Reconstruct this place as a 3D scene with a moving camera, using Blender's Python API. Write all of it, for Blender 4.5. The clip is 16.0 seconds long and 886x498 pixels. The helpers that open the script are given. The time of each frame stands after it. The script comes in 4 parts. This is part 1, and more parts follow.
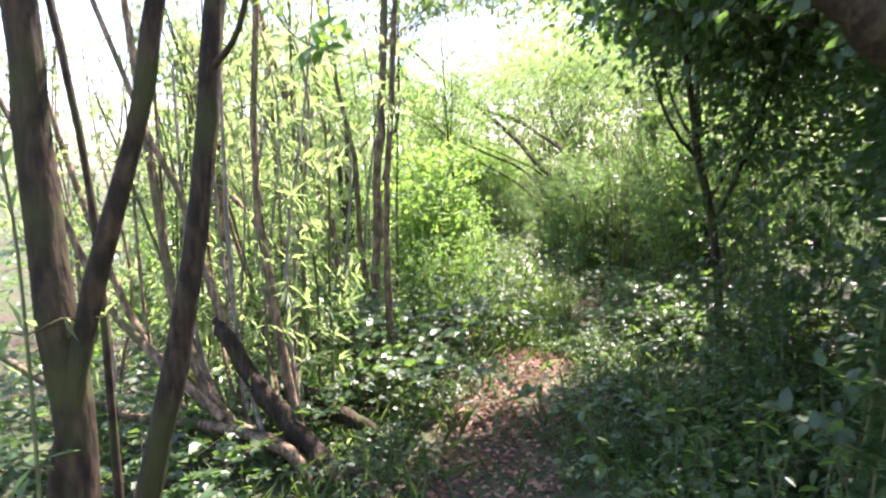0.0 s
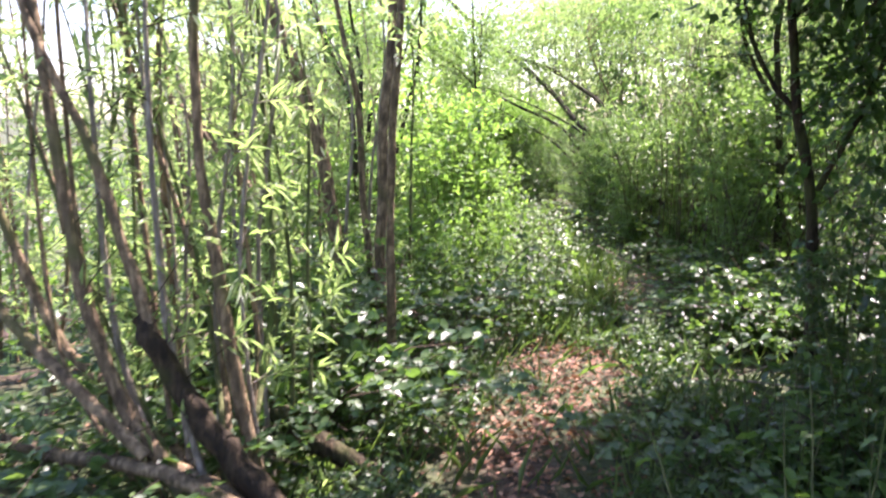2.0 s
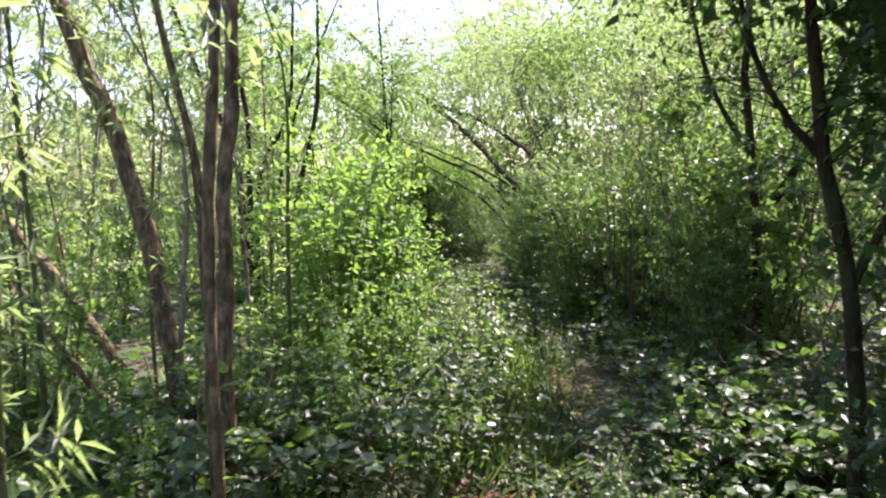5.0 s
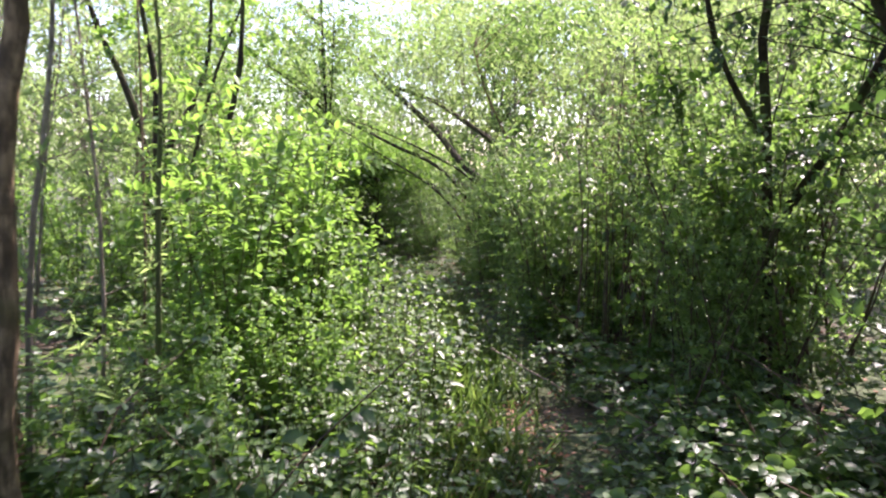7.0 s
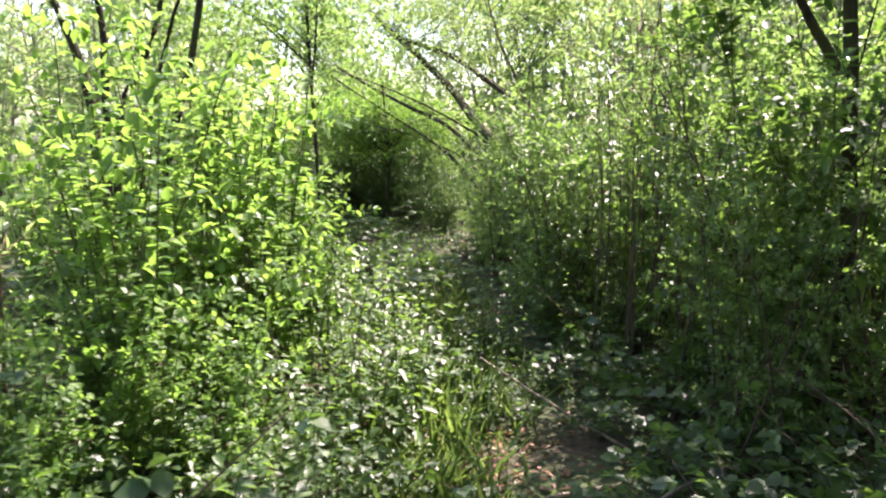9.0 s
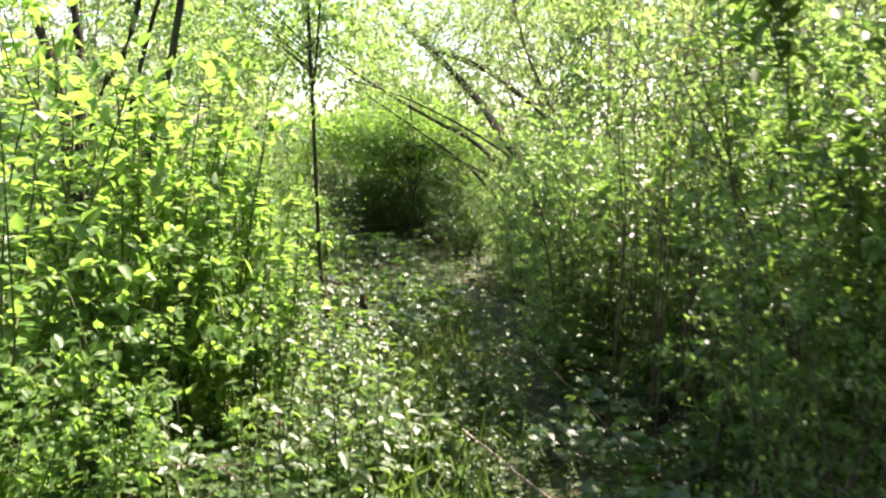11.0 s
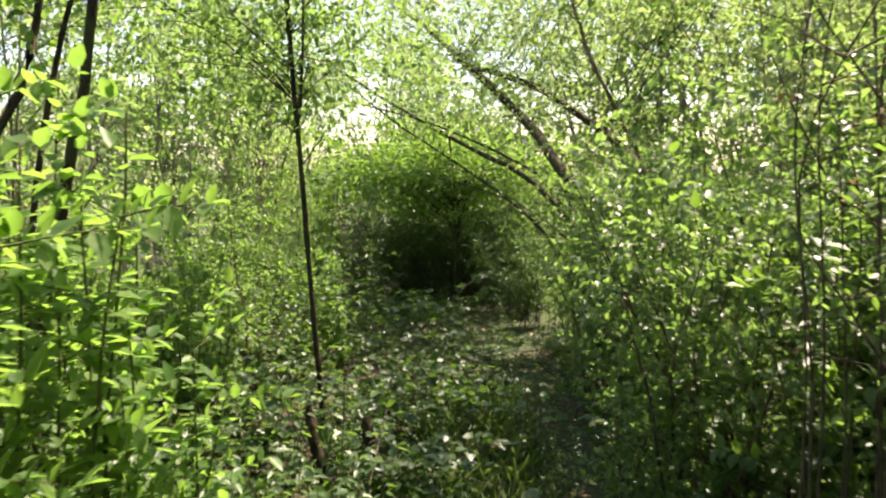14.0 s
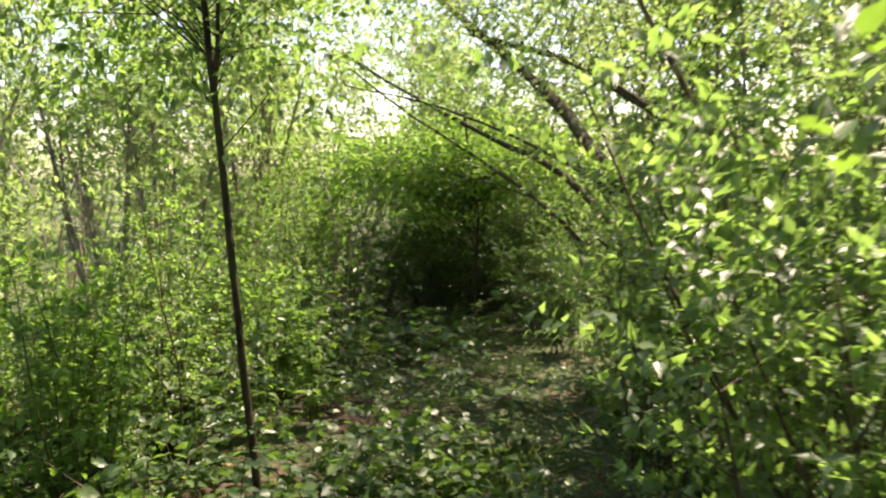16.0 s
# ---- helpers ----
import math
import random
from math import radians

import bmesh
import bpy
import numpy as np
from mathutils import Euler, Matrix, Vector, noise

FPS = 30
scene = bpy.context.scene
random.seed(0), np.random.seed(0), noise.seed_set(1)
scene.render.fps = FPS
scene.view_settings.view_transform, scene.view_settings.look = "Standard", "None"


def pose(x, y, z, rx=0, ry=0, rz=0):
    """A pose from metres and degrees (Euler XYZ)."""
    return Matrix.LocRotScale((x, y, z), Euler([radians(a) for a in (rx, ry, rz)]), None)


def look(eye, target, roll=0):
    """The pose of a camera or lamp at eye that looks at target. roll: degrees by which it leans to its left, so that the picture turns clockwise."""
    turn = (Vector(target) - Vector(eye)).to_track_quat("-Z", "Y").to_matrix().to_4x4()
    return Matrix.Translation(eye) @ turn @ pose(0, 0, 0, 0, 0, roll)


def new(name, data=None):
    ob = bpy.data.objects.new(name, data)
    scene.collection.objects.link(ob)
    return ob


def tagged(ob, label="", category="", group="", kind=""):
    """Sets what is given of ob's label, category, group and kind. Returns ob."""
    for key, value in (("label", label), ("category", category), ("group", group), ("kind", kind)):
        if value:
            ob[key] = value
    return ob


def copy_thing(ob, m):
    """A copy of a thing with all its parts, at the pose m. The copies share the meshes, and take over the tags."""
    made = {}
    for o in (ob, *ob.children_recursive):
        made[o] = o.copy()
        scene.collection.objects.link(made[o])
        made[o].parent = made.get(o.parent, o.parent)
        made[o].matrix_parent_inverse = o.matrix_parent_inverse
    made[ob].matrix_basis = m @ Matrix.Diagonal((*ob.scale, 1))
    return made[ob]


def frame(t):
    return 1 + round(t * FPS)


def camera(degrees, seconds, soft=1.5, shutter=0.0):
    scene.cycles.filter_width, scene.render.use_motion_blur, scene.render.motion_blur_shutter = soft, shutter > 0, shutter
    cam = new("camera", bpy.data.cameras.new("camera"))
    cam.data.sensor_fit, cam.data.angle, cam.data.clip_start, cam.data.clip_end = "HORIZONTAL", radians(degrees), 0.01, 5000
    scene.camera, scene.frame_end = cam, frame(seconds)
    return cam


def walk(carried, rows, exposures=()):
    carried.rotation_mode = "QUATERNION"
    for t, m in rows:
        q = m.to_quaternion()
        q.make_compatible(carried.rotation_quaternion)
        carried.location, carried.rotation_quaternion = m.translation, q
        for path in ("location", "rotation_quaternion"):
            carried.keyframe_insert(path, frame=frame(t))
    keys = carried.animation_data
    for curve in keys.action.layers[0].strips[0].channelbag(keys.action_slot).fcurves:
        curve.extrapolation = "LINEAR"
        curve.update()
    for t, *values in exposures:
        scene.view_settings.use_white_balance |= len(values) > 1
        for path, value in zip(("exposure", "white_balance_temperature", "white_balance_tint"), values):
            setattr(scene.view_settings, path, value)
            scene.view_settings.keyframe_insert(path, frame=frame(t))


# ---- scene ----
cam = camera(59.3, 16.0, soft=2.2, shutter=0.5)
PATH = [
    (0, (1.646, 1.051, 1.555), (1.303, 3.009, 1.337), -1.1),
    (0.5, (1.55, 1.326, 1.533), (1.194, 3.269, 1.217), -0.4),
    (1, (1.463, 1.55, 1.532), (1.055, 3.467, 1.136), -0.6),
    (1.5, (1.472, 1.84, 1.501), (1.041, 3.75, 1.092), -0.8),
    (2, (1.48, 2.194, 1.517), (1.076, 4.124, 1.185), 0.3),
    (2.5, (1.459, 2.425, 1.462), (1.101, 4.373, 1.182), 1.5),
    (3, (1.423, 2.731, 1.424), (1.169, 4.705, 1.228), 1.1),
    (5.5, (1.432, 4.025, 1.548), (1.191, 6.0, 1.344), -1.0),
    (6, (1.46, 4.34, 1.536), (1.235, 6.317, 1.327), -0.7),
    (6.5, (1.476, 4.585, 1.53), (1.259, 6.562, 1.321), 0.1),
    (7, (1.425, 4.904, 1.459), (1.291, 6.888, 1.243), 1.3),
    (7.5, (1.43, 5.154, 1.479), (1.317, 7.135, 1.225), -0.3),
    (8, (1.45, 5.501, 1.472), (1.305, 7.476, 1.189), 0.4),
    (10.5, (1.987, 6.506, 1.406), (1.637, 8.449, 1.087), 1.4),
    (11, (1.874, 6.761, 1.446), (1.505, 8.708, 1.176), 2.3),
    (11.5, (1.775, 7.0, 1.418), (1.327, 8.934, 1.18), 1.1),
    (12, (1.796, 7.361, 1.447), (1.26, 9.28, 1.27), -0.4),
    (12.5, (1.77, 7.62, 1.474), (1.214, 9.538, 1.362), -2.2),
    (13, (1.731, 7.863, 1.487), (1.198, 9.786, 1.353), -0.0),
    (13.5, (1.669, 8.124, 1.553), (1.194, 10.061, 1.4), -0.9),
    (14, (1.669, 8.408, 1.564), (1.146, 10.326, 1.353), -0.2),
    (14.5, (1.663, 8.784, 1.533), (1.087, 10.692, 1.368), -0.8),
    (15, (1.68, 9.089, 1.531), (1.183, 11.014, 1.313), 1.0),
    (15.5, (1.601, 9.368, 1.559), (1.088, 11.289, 1.339), 0.1),
    (16, (1.559, 9.724, 1.474), (0.929, 11.611, 1.274), -1.1),
]
EXPOSURES = [(0.0, 2.59, 6350, 34), (3.0, 2.22, 6350, 34), (5.5, 1.82, 6350, 36), (8.0, 2.12, 6450, 34), (11.0, 2.37, 7050, 23), (12.5, 1.92, 7250, 21), (14.0, 1.77, 7650, 18), (16.0, 1.77, 8050, 18)]
walk(cam, [(t, look(eye, target, roll)) for t, eye, target, roll in PATH], EXPOSURES)

# ---- sky and sun ----
SUN_AZ, SUN_EL = 28.0, 58.0
world = bpy.data.worlds.new("sky")
scene.world = world
world.use_nodes = True
wn = world.node_tree.nodes
sky = wn.new("ShaderNodeTexSky")
sky.sky_type, sky.sun_disc = "NISHITA", False
sky.sun_elevation, sky.sun_rotation = radians(SUN_EL), radians(SUN_AZ)
wn["Background"].inputs["Strength"].default_value = 0.115
world.node_tree.links.new(sky.outputs[0], wn["Background"].inputs["Color"])
sun_lamp = bpy.data.lights.new("sun", "SUN")
sun_lamp.energy, sun_lamp.angle, sun_lamp.color = 5.0, radians(0.53), (1.0, 0.94, 0.84)
sun_far = Vector((math.sin(radians(SUN_AZ)) * math.cos(radians(SUN_EL)),
                  math.cos(radians(SUN_AZ)) * math.cos(radians(SUN_EL)), math.sin(radians(SUN_EL)))) * 60
new("sun", sun_lamp).matrix_world = look(sun_far, (0, 0, 0))

# ---- materials ----
def material(name):
    mat = bpy.data.materials.new(name)
    mat.use_nodes = True
    nodes, links = mat.node_tree.nodes, mat.node_tree.links
    return mat, nodes, links, nodes["Principled BSDF"]


def ramp(nodes, links, source, stops):
    node = nodes.new("ShaderNodeValToRGB")
    while len(node.color_ramp.elements) < len(stops):
        node.color_ramp.elements.new(0.5)
    for element, (at, col) in zip(node.color_ramp.elements, stops):
        element.position, element.color = at, (*col, 1)
    links.new(source, node.inputs[0])
    return node.outputs[0]


def noise_tex(nodes, links, scale, detail=4.0, stretch=None):
    node = nodes.new("ShaderNodeTexNoise")
    node.inputs["Scale"].default_value, node.inputs["Detail"].default_value = scale, detail
    coords = nodes.new("ShaderNodeTexCoord")
    mapping = nodes.new("ShaderNodeMapping")
    mapping.inputs["Scale"].default_value = stretch or (1, 1, 1)
    links.new(coords.outputs["Object"], mapping.inputs[0])
    links.new(mapping.outputs[0], node.inputs["Vector"])
    return node.outputs["Fac"]


def mixed(nodes, links, fac, a, b, blend="MIX"):
    node = nodes.new("ShaderNodeMix")
    node.data_type, node.blend_type = "RGBA", blend
    if isinstance(fac, float):
        node.inputs[0].default_value = fac
    else:
        links.new(fac, node.inputs[0])
    for socket, value in ((node.inputs[6], a), (node.inputs[7], b)):
        if isinstance(value, tuple):
            socket.default_value = (*value, 1)
        else:
            links.new(value, socket)
    return node.outputs[2]


def bumped(nodes, links, bsdf, height, strength, distance):
    node = nodes.new("ShaderNodeBump")
    node.inputs["Strength"].default_value, node.inputs["Distance"].default_value = strength, distance
    links.new(height, node.inputs["Height"])
    links.new(node.outputs[0], bsdf.inputs["Normal"])


def leaf_material(name, dark, mid, light, through_col, share=0.4, rough=0.42, gloss=0.5):
    """A leaf: its colour varies from leaf to leaf, with faint veining; light also passes through it."""
    mat, nodes, links, bsdf = material(name)
    geo = nodes.new("ShaderNodeNewGeometry")
    col = ramp(nodes, links, geo.outputs["Random Per Island"], [(0.0, dark), (0.55, mid), (1.0, light)])
    grain = noise_tex(nodes, links, 45, 3)
    shade = ramp(nodes, links, grain, [(0.3, (0.72, 0.75, 0.7)), (0.7, (1.15, 1.12, 1.1))])
    col = mixed(nodes, links, 1.0, col, shade, "MULTIPLY")
    links.new(col, bsdf.inputs["Base Color"])
    bsdf.inputs["Roughness"].default_value = rough
    bsdf.inputs["Specular IOR Level"].default_value = gloss
    bumped(nodes, links, bsdf, noise_tex(nodes, links, 120, 2), 0.25, 0.004)
    trans = nodes.new("ShaderNodeBsdfTranslucent")
    tcol = mixed(nodes, links, 0.5, through_col, mixed(nodes, links, 1.0, col, (2.2, 2.2, 1.2), "MULTIPLY"))
    links.new(tcol, trans.inputs["Color"])
    mix = nodes.new("ShaderNodeMixShader")
    mix.inputs[0].default_value = share
    links.new(bsdf.outputs[0], mix.inputs[1])
    links.new(trans.outputs[0], mix.inputs[2])
    links.new(mix.outputs[0], nodes["Material Output"].inputs["Surface"])
    return mat


def bark_material(name, dark, light, moss=(0.07, 0.09, 0.025), moss_at=0.58):
    """Bark with furrows along the stem, pale scuffs and moss in patches."""
    mat, nodes, links, bsdf = material(name)
    furrow = noise_tex(nodes, links, 55, 6, (1, 1, 0.2))
    col = ramp(nodes, links, furrow, [(0.3, dark), (0.68, light)])
    rings = noise_tex(nodes, links, 14, 2, (0.4, 0.4, 3.0))
    col = mixed(nodes, links, ramp(nodes, links, rings, [(0.55, (0, 0, 0)), (0.75, (0.35, 0.35, 0.35))]), col, dark)
    mottle = noise_tex(nodes, links, 24, 5, (1, 1, 0.6))
    col = mixed(nodes, links, ramp(nodes, links, mottle, [(0.42, (0.7, 0.7, 0.7)), (0.56, (0, 0, 0))]), col, dark)
    patch = noise_tex(nodes, links, 3.2, 4)
    col = mixed(nodes, links, ramp(nodes, links, patch, [(moss_at, (0, 0, 0)), (moss_at + 0.1, (0.8, 0.8, 0.8))]), col, moss)
    links.new(col, bsdf.inputs["Base Color"])
    bsdf.inputs["Roughness"].default_value = 0.85
    bsdf.inputs["Specular IOR Level"].default_value = 0.25
    bumped(nodes, links, bsdf, furrow, 0.9, 0.014)
    return mat


BRAMBLE = leaf_material("bramble leaf", (0.026, 0.06, 0.0231), (0.0496, 0.1, 0.0363), (0.106, 0.165, 0.0577), (0.212, 0.4, 0.0495), 0.4, 0.4, 0.5)
LIME = leaf_material("young shrub leaf", (0.053, 0.118, 0.033), (0.087, 0.172, 0.045), (0.142, 0.228, 0.0675), (0.33, 0.57, 0.0825), 0.53, 0.42, 0.45)
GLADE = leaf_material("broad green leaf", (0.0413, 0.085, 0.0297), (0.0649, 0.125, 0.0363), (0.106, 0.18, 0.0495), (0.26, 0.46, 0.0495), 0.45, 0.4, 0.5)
FINE = leaf_material("hedge leaf", (0.043, 0.085, 0.036), (0.078, 0.135, 0.057), (0.14, 0.2, 0.09), (0.31, 0.53, 0.1), 0.55, 0.38, 0.55)
SALLOW = leaf_material("willow leaf", (0.07, 0.112, 0.054), (0.118, 0.18, 0.078), (0.195, 0.25, 0.128), (0.44, 0.63, 0.195), 0.55, 0.45, 0.45)
# Leaf colour darkened to stand in for the shade on overhung foliage.
SHADE = leaf_material("shade-darkened leaf", (0.0236, 0.05, 0.0231), (0.0378, 0.075, 0.0297), (0.059, 0.11, 0.0413), (0.142, 0.3, 0.0413), 0.4, 0.4, 0.5)
GRASS = leaf_material("grass blade", (0.0354, 0.08, 0.0297), (0.0708, 0.13, 0.0413), (0.13, 0.18, 0.066), (0.236, 0.38, 0.066), 0.4, 0.45, 0.4)
LITTER = leaf_material("dead leaf", (0.1, 0.045, 0.028), (0.24, 0.115, 0.07), (0.42, 0.25, 0.17), (0.3, 0.14, 0.06), 0.15, 0.7, 0.3)
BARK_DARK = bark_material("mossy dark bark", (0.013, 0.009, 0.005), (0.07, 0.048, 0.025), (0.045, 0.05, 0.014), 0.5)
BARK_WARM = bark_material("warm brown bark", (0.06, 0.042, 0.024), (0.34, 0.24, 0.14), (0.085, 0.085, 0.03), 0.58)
BARK_PALE = bark_material("pale grey bark", (0.12, 0.1, 0.075), (0.36, 0.31, 0.24), (0.15, 0.15, 0.07), 0.6)
TWIG = bark_material("thin twig bark", (0.05, 0.035, 0.025), (0.17, 0.12, 0.085), (0.07, 0.08, 0.03), 0.66)
SHOOT = bark_material("green shoot", (0.06, 0.07, 0.025), (0.16, 0.17, 0.07), (0.08, 0.12, 0.03), 0.5)
DEAD = bark_material("dry dead wood", (0.16, 0.12, 0.09), (0.42, 0.34, 0.27), (0.2, 0.17, 0.1), 0.66)

SOIL, nodes, links, bsdf = material("woodland soil")
blotch = noise_tex(nodes, links, 1.4, 6)
crumb = noise_tex(nodes, links, 26, 6)
earth = ramp(nodes, links, crumb, [(0.3, (0.018, 0.012, 0.008)), (0.55, (0.06, 0.036, 0.023)), (0.75, (0.14, 0.085, 0.056))])
green = ramp(nodes, links, crumb, [(0.3, (0.015, 0.025, 0.008)), (0.7, (0.06, 0.09, 0.025))])
links.new(mixed(nodes, links, ramp(nodes, links, blotch, [(0.33, (0, 0, 0)), (0.5, (0.9, 0.9, 0.9))]), earth, green), bsdf.inputs["Base Color"])
bsdf.inputs["Roughness"].default_value = 0.95
bumped(nodes, links, bsdf, crumb, 0.8, 0.03)

# ---- mesh tools ----
rng = np.random.default_rng(7)
UP = np.array((0.0, 0.0, 1.0))
# Outline of a leaf: along the midrib, across, and lift; a broad one with a tip, and a small folded one.
BROAD = np.array(((0, 0, 0), (0.2, -0.4, 0.06), (0.58, -0.42, 0.05), (1, 0, -0.14), (0.58, 0.42, 0.05), (0.2, 0.4, 0.06), (0.42, 0, -0.04)))
BROAD_FACES = np.array(((6, 0, 1), (6, 1, 2), (6, 2, 3), (6, 3, 4), (6, 4, 5), (6, 5, 0)))
MEDIUM = np.array(((0, 0, 0), (0.36, -0.48, 0.06), (1, 0, -0.12), (0.36, 0.48, 0.06), (0.45, 0, -0.03)))
MEDIUM_FACES = np.array(((4, 0, 1), (4, 1, 2), (4, 2, 3), (4, 3, 0)))
SMALL = np.array(((0, 0, 0), (0.45, -0.5, 0.1), (1, 0, -0.06), (0.45, 0.5, 0.1)))
SMALL_FACES = np.array(((0, 1, 2), (0, 2, 3)))


def unit(v):
    return v / np.maximum(np.linalg.norm(v, axis=-1, keepdims=True), 1e-9)


def mesh_of(name, verts, faces, mat, smooth=False):
    """A mesh from arrays of points and of triangles or quads."""
    me = bpy.data.meshes.new(name)
    n, k = faces.shape
    me.vertices.add(len(verts))
    me.vertices.foreach_set("co", np.ascontiguousarray(verts, dtype=np.float32).ravel())
    me.loops.add(n * k)
    me.loops.foreach_set("vertex_index", np.ascontiguousarray(faces, dtype=np.int32).ravel())
    me.polygons.add(n)
    me.polygons.foreach_set("loop_start", np.arange(0, n * k, k, dtype=np.int32))
    if smooth:
        me.polygons.foreach_set("use_smooth", np.ones(n, dtype=bool))
    me.update(calc_edges=True)
    me.materials.append(mat)
    return me


def leaf_arrays(base, along, normal, length, width, broad=True):
    """Points and faces of many leaves at once."""
    shape, tri = (BROAD, BROAD_FACES) if broad == 2 else (MEDIUM, MEDIUM_FACES) if broad else (SMALL, SMALL_FACES)
    along = unit(along)
    side = unit(np.cross(normal, along))
    lift = np.cross(along, side)
    u, v, w = shape[:, 0], shape[:, 1], shape[:, 2]
    length, width = np.asarray(length)[:, None, None], np.asarray(width)[:, None, None]
    pts = base[:, None] + along[:, None] * u[None, :, None] * length + side[:, None] * v[None, :, None] * width \
        + lift[:, None] * w[None, :, None] * length
    faces = tri[None] + (np.arange(len(base)) * len(shape))[:, None, None]
    return pts.reshape(-1, 3), faces.reshape(-1, 3)


def joined(pairs):
    verts, faces, at = [], [], 0
    for v, f in pairs:
        verts.append(v)
        faces.append(f + at)
        at += len(v)
    return np.concatenate(verts), np.concatenate(faces)


def curve_points(points, count):
    """A smooth line through the given points (Catmull-Rom)."""
    p = np.array(points, float)
    if len(p) == 2:
        return p[0] + (p[1] - p[0]) * np.linspace(0, 1, count)[:, None]
    q = np.vstack((2 * p[0] - p[1], p, 2 * p[-1] - p[-2]))
    out = []
    for s in np.linspace(0, len(p) - 1 - 1e-6, count):
        i, t = int(s), s - int(s)
        a, b, c, d = q[i:i + 4]
        out.append(0.5 * (2 * b + (c - a) * t + (2 * a - 5 * b + 4 * c - d) * t * t + (3 * b - a - 3 * c + d) * t ** 3))
    return np.array(out)


def tube_arrays(line, radii, sides=6, rough=0.0):
    """A tapering round stem along a line, as quads; rough: unevenness of its skin."""
    line = np.asarray(line, float)
    n = len(line)
    way = unit(np.gradient(line, axis=0))
    ref = np.where(np.abs(way[:, 2:3]) > 0.9, np.array((1.0, 0, 0)), UP)
    a = unit(np.cross(way, ref))
    b = np.cross(way, a)
    ang = np.linspace(0, 2 * np.pi, sides, endpoint=False)
    r = np.asarray(radii, float)[:, None] * (1 + rough * rng.normal(size=(n, sides)))
    pts = line[:, None] + (a[:, None] * np.cos(ang)[None, :, None] + b[:, None] * np.sin(ang)[None, :, None]) * r[..., None]
    i, j = np.meshgrid(np.arange(n - 1), np.arange(sides), indexing="ij")
    k = (j + 1) % sides
    faces = np.stack((i * sides + j, i * sides + k, (i + 1) * sides + k, (i + 1) * sides + j), -1).reshape(-1, 4)
    return pts.reshape(-1, 3), faces


def part(name, me, parent, label=""):
    ob = new(name, me)
    ob.parent = parent
    return tagged(ob, label)


def thing(name, at, label, category, group="", kind=""):
    ob = new(name)
    ob.matrix_basis = pose(*at)
    return tagged(ob, label, category, group, kind)


def wander(start, way, length, steps, bend, droop=0.0):
    """A growing line: it strays by bend, and sinks by droop."""
    p, d, out = np.array(start, float), unit(np.array(way, float)), []
    for _ in range(steps):
        out.append(p.copy())
        p = p + d * length / (steps - 1)
        d = unit(d + rng.normal(size=3) * bend - UP * droop)
    return np.array(out)


def leaves_on(line, spacing, length, width, spread=0.7, broad=True, start=0.15, flat=0.8, hang=0.0):
    """Leaves to both sides of a twig."""
    seg = np.linalg.norm(np.diff(line, axis=0), axis=1)
    total = seg.sum()
    count = max(2, int(total * (1 - start) / spacing))
    s = np.sort(rng.uniform(start, 1.0, count)) * total
    cum = np.concatenate(((0,), np.cumsum(seg)))
    base = np.stack([np.interp(s, cum, line[:, k]) for k in range(3)], -1)
    way = unit(np.stack([np.interp(s, cum, np.gradient(line[:, k])) for k in range(3)], -1))
    out = rng.normal(size=(count, 3))
    out = unit(out - (out * way).sum(-1, keepdims=True) * way)
    along = unit(out * spread + way * (1 - spread) + np.array((0, 0, 0.1 - hang)))
    normal = unit(UP * flat + rng.normal(size=(count, 3)) * (1.05 - flat) * 0.8)
    size = rng.uniform(0.65, 1.15, count)
    return leaf_arrays(base, along, normal, length * size, width * size, broad)


def twiggy(starts, ways, lengths, spacing, length, width, radius, broad, bend=0.12, droop=0.05, hang=0.0, flat=0.7, spread=0.7, wood=1.0):
    """Twigs with their leaves: tube arrays and leaf arrays. wood: the share of twigs thick enough to show."""
    tubes, leaves = [], []
    for p, d, l in zip(starts, ways, lengths):
        line = wander(p, d, l, 5, bend, droop)
        if rng.uniform() < wood:
            tubes.append(tube_arrays(line[[0, 2, 4]], (radius, radius * 0.7, radius * 0.3), 3))
        leaves.append(leaves_on(line, spacing, length, width, spread, broad, 0.1, flat, hang))
    return tubes, leaves


def add_plant(ob, mains, tubes, leaves, bark, leaf, stem_name="stem"):
    """Every main stem is a part; the countless twigs and leaves are one part each."""
    for arrays in mains:
        part(stem_name, mesh_of(stem_name, *arrays, bark, True), ob)
    holder = ob
    if tubes:
        holder = tagged(part("twigwork", mesh_of("twigwork", *joined(tubes), bark, True), ob), kind="stuff")
    if leaves:
        tagged(part("foliage", mesh_of("foliage", *joined(leaves), leaf), holder), kind="stuff")
    return ob


def clumps(centres, count, radius, size, width, broad=True, flat=0.6):
    """Leaves gathered round places in a crown."""
    out = []
    for c in centres:
        base = c + rng.normal(size=(count, 3)) * radius * np.array((1, 1, 0.7))
        along = unit(base - c + rng.normal(size=(count, 3)) * 0.5 * radius - UP * 0.2 * radius)
        normal = unit(UP * flat + rng.normal(size=(count, 3)) * 0.5)
        k = rng.uniform(0.65, 1.15, count)
        out.append(leaf_arrays(base, along, normal, size * k, size * width * k, broad))
    return out


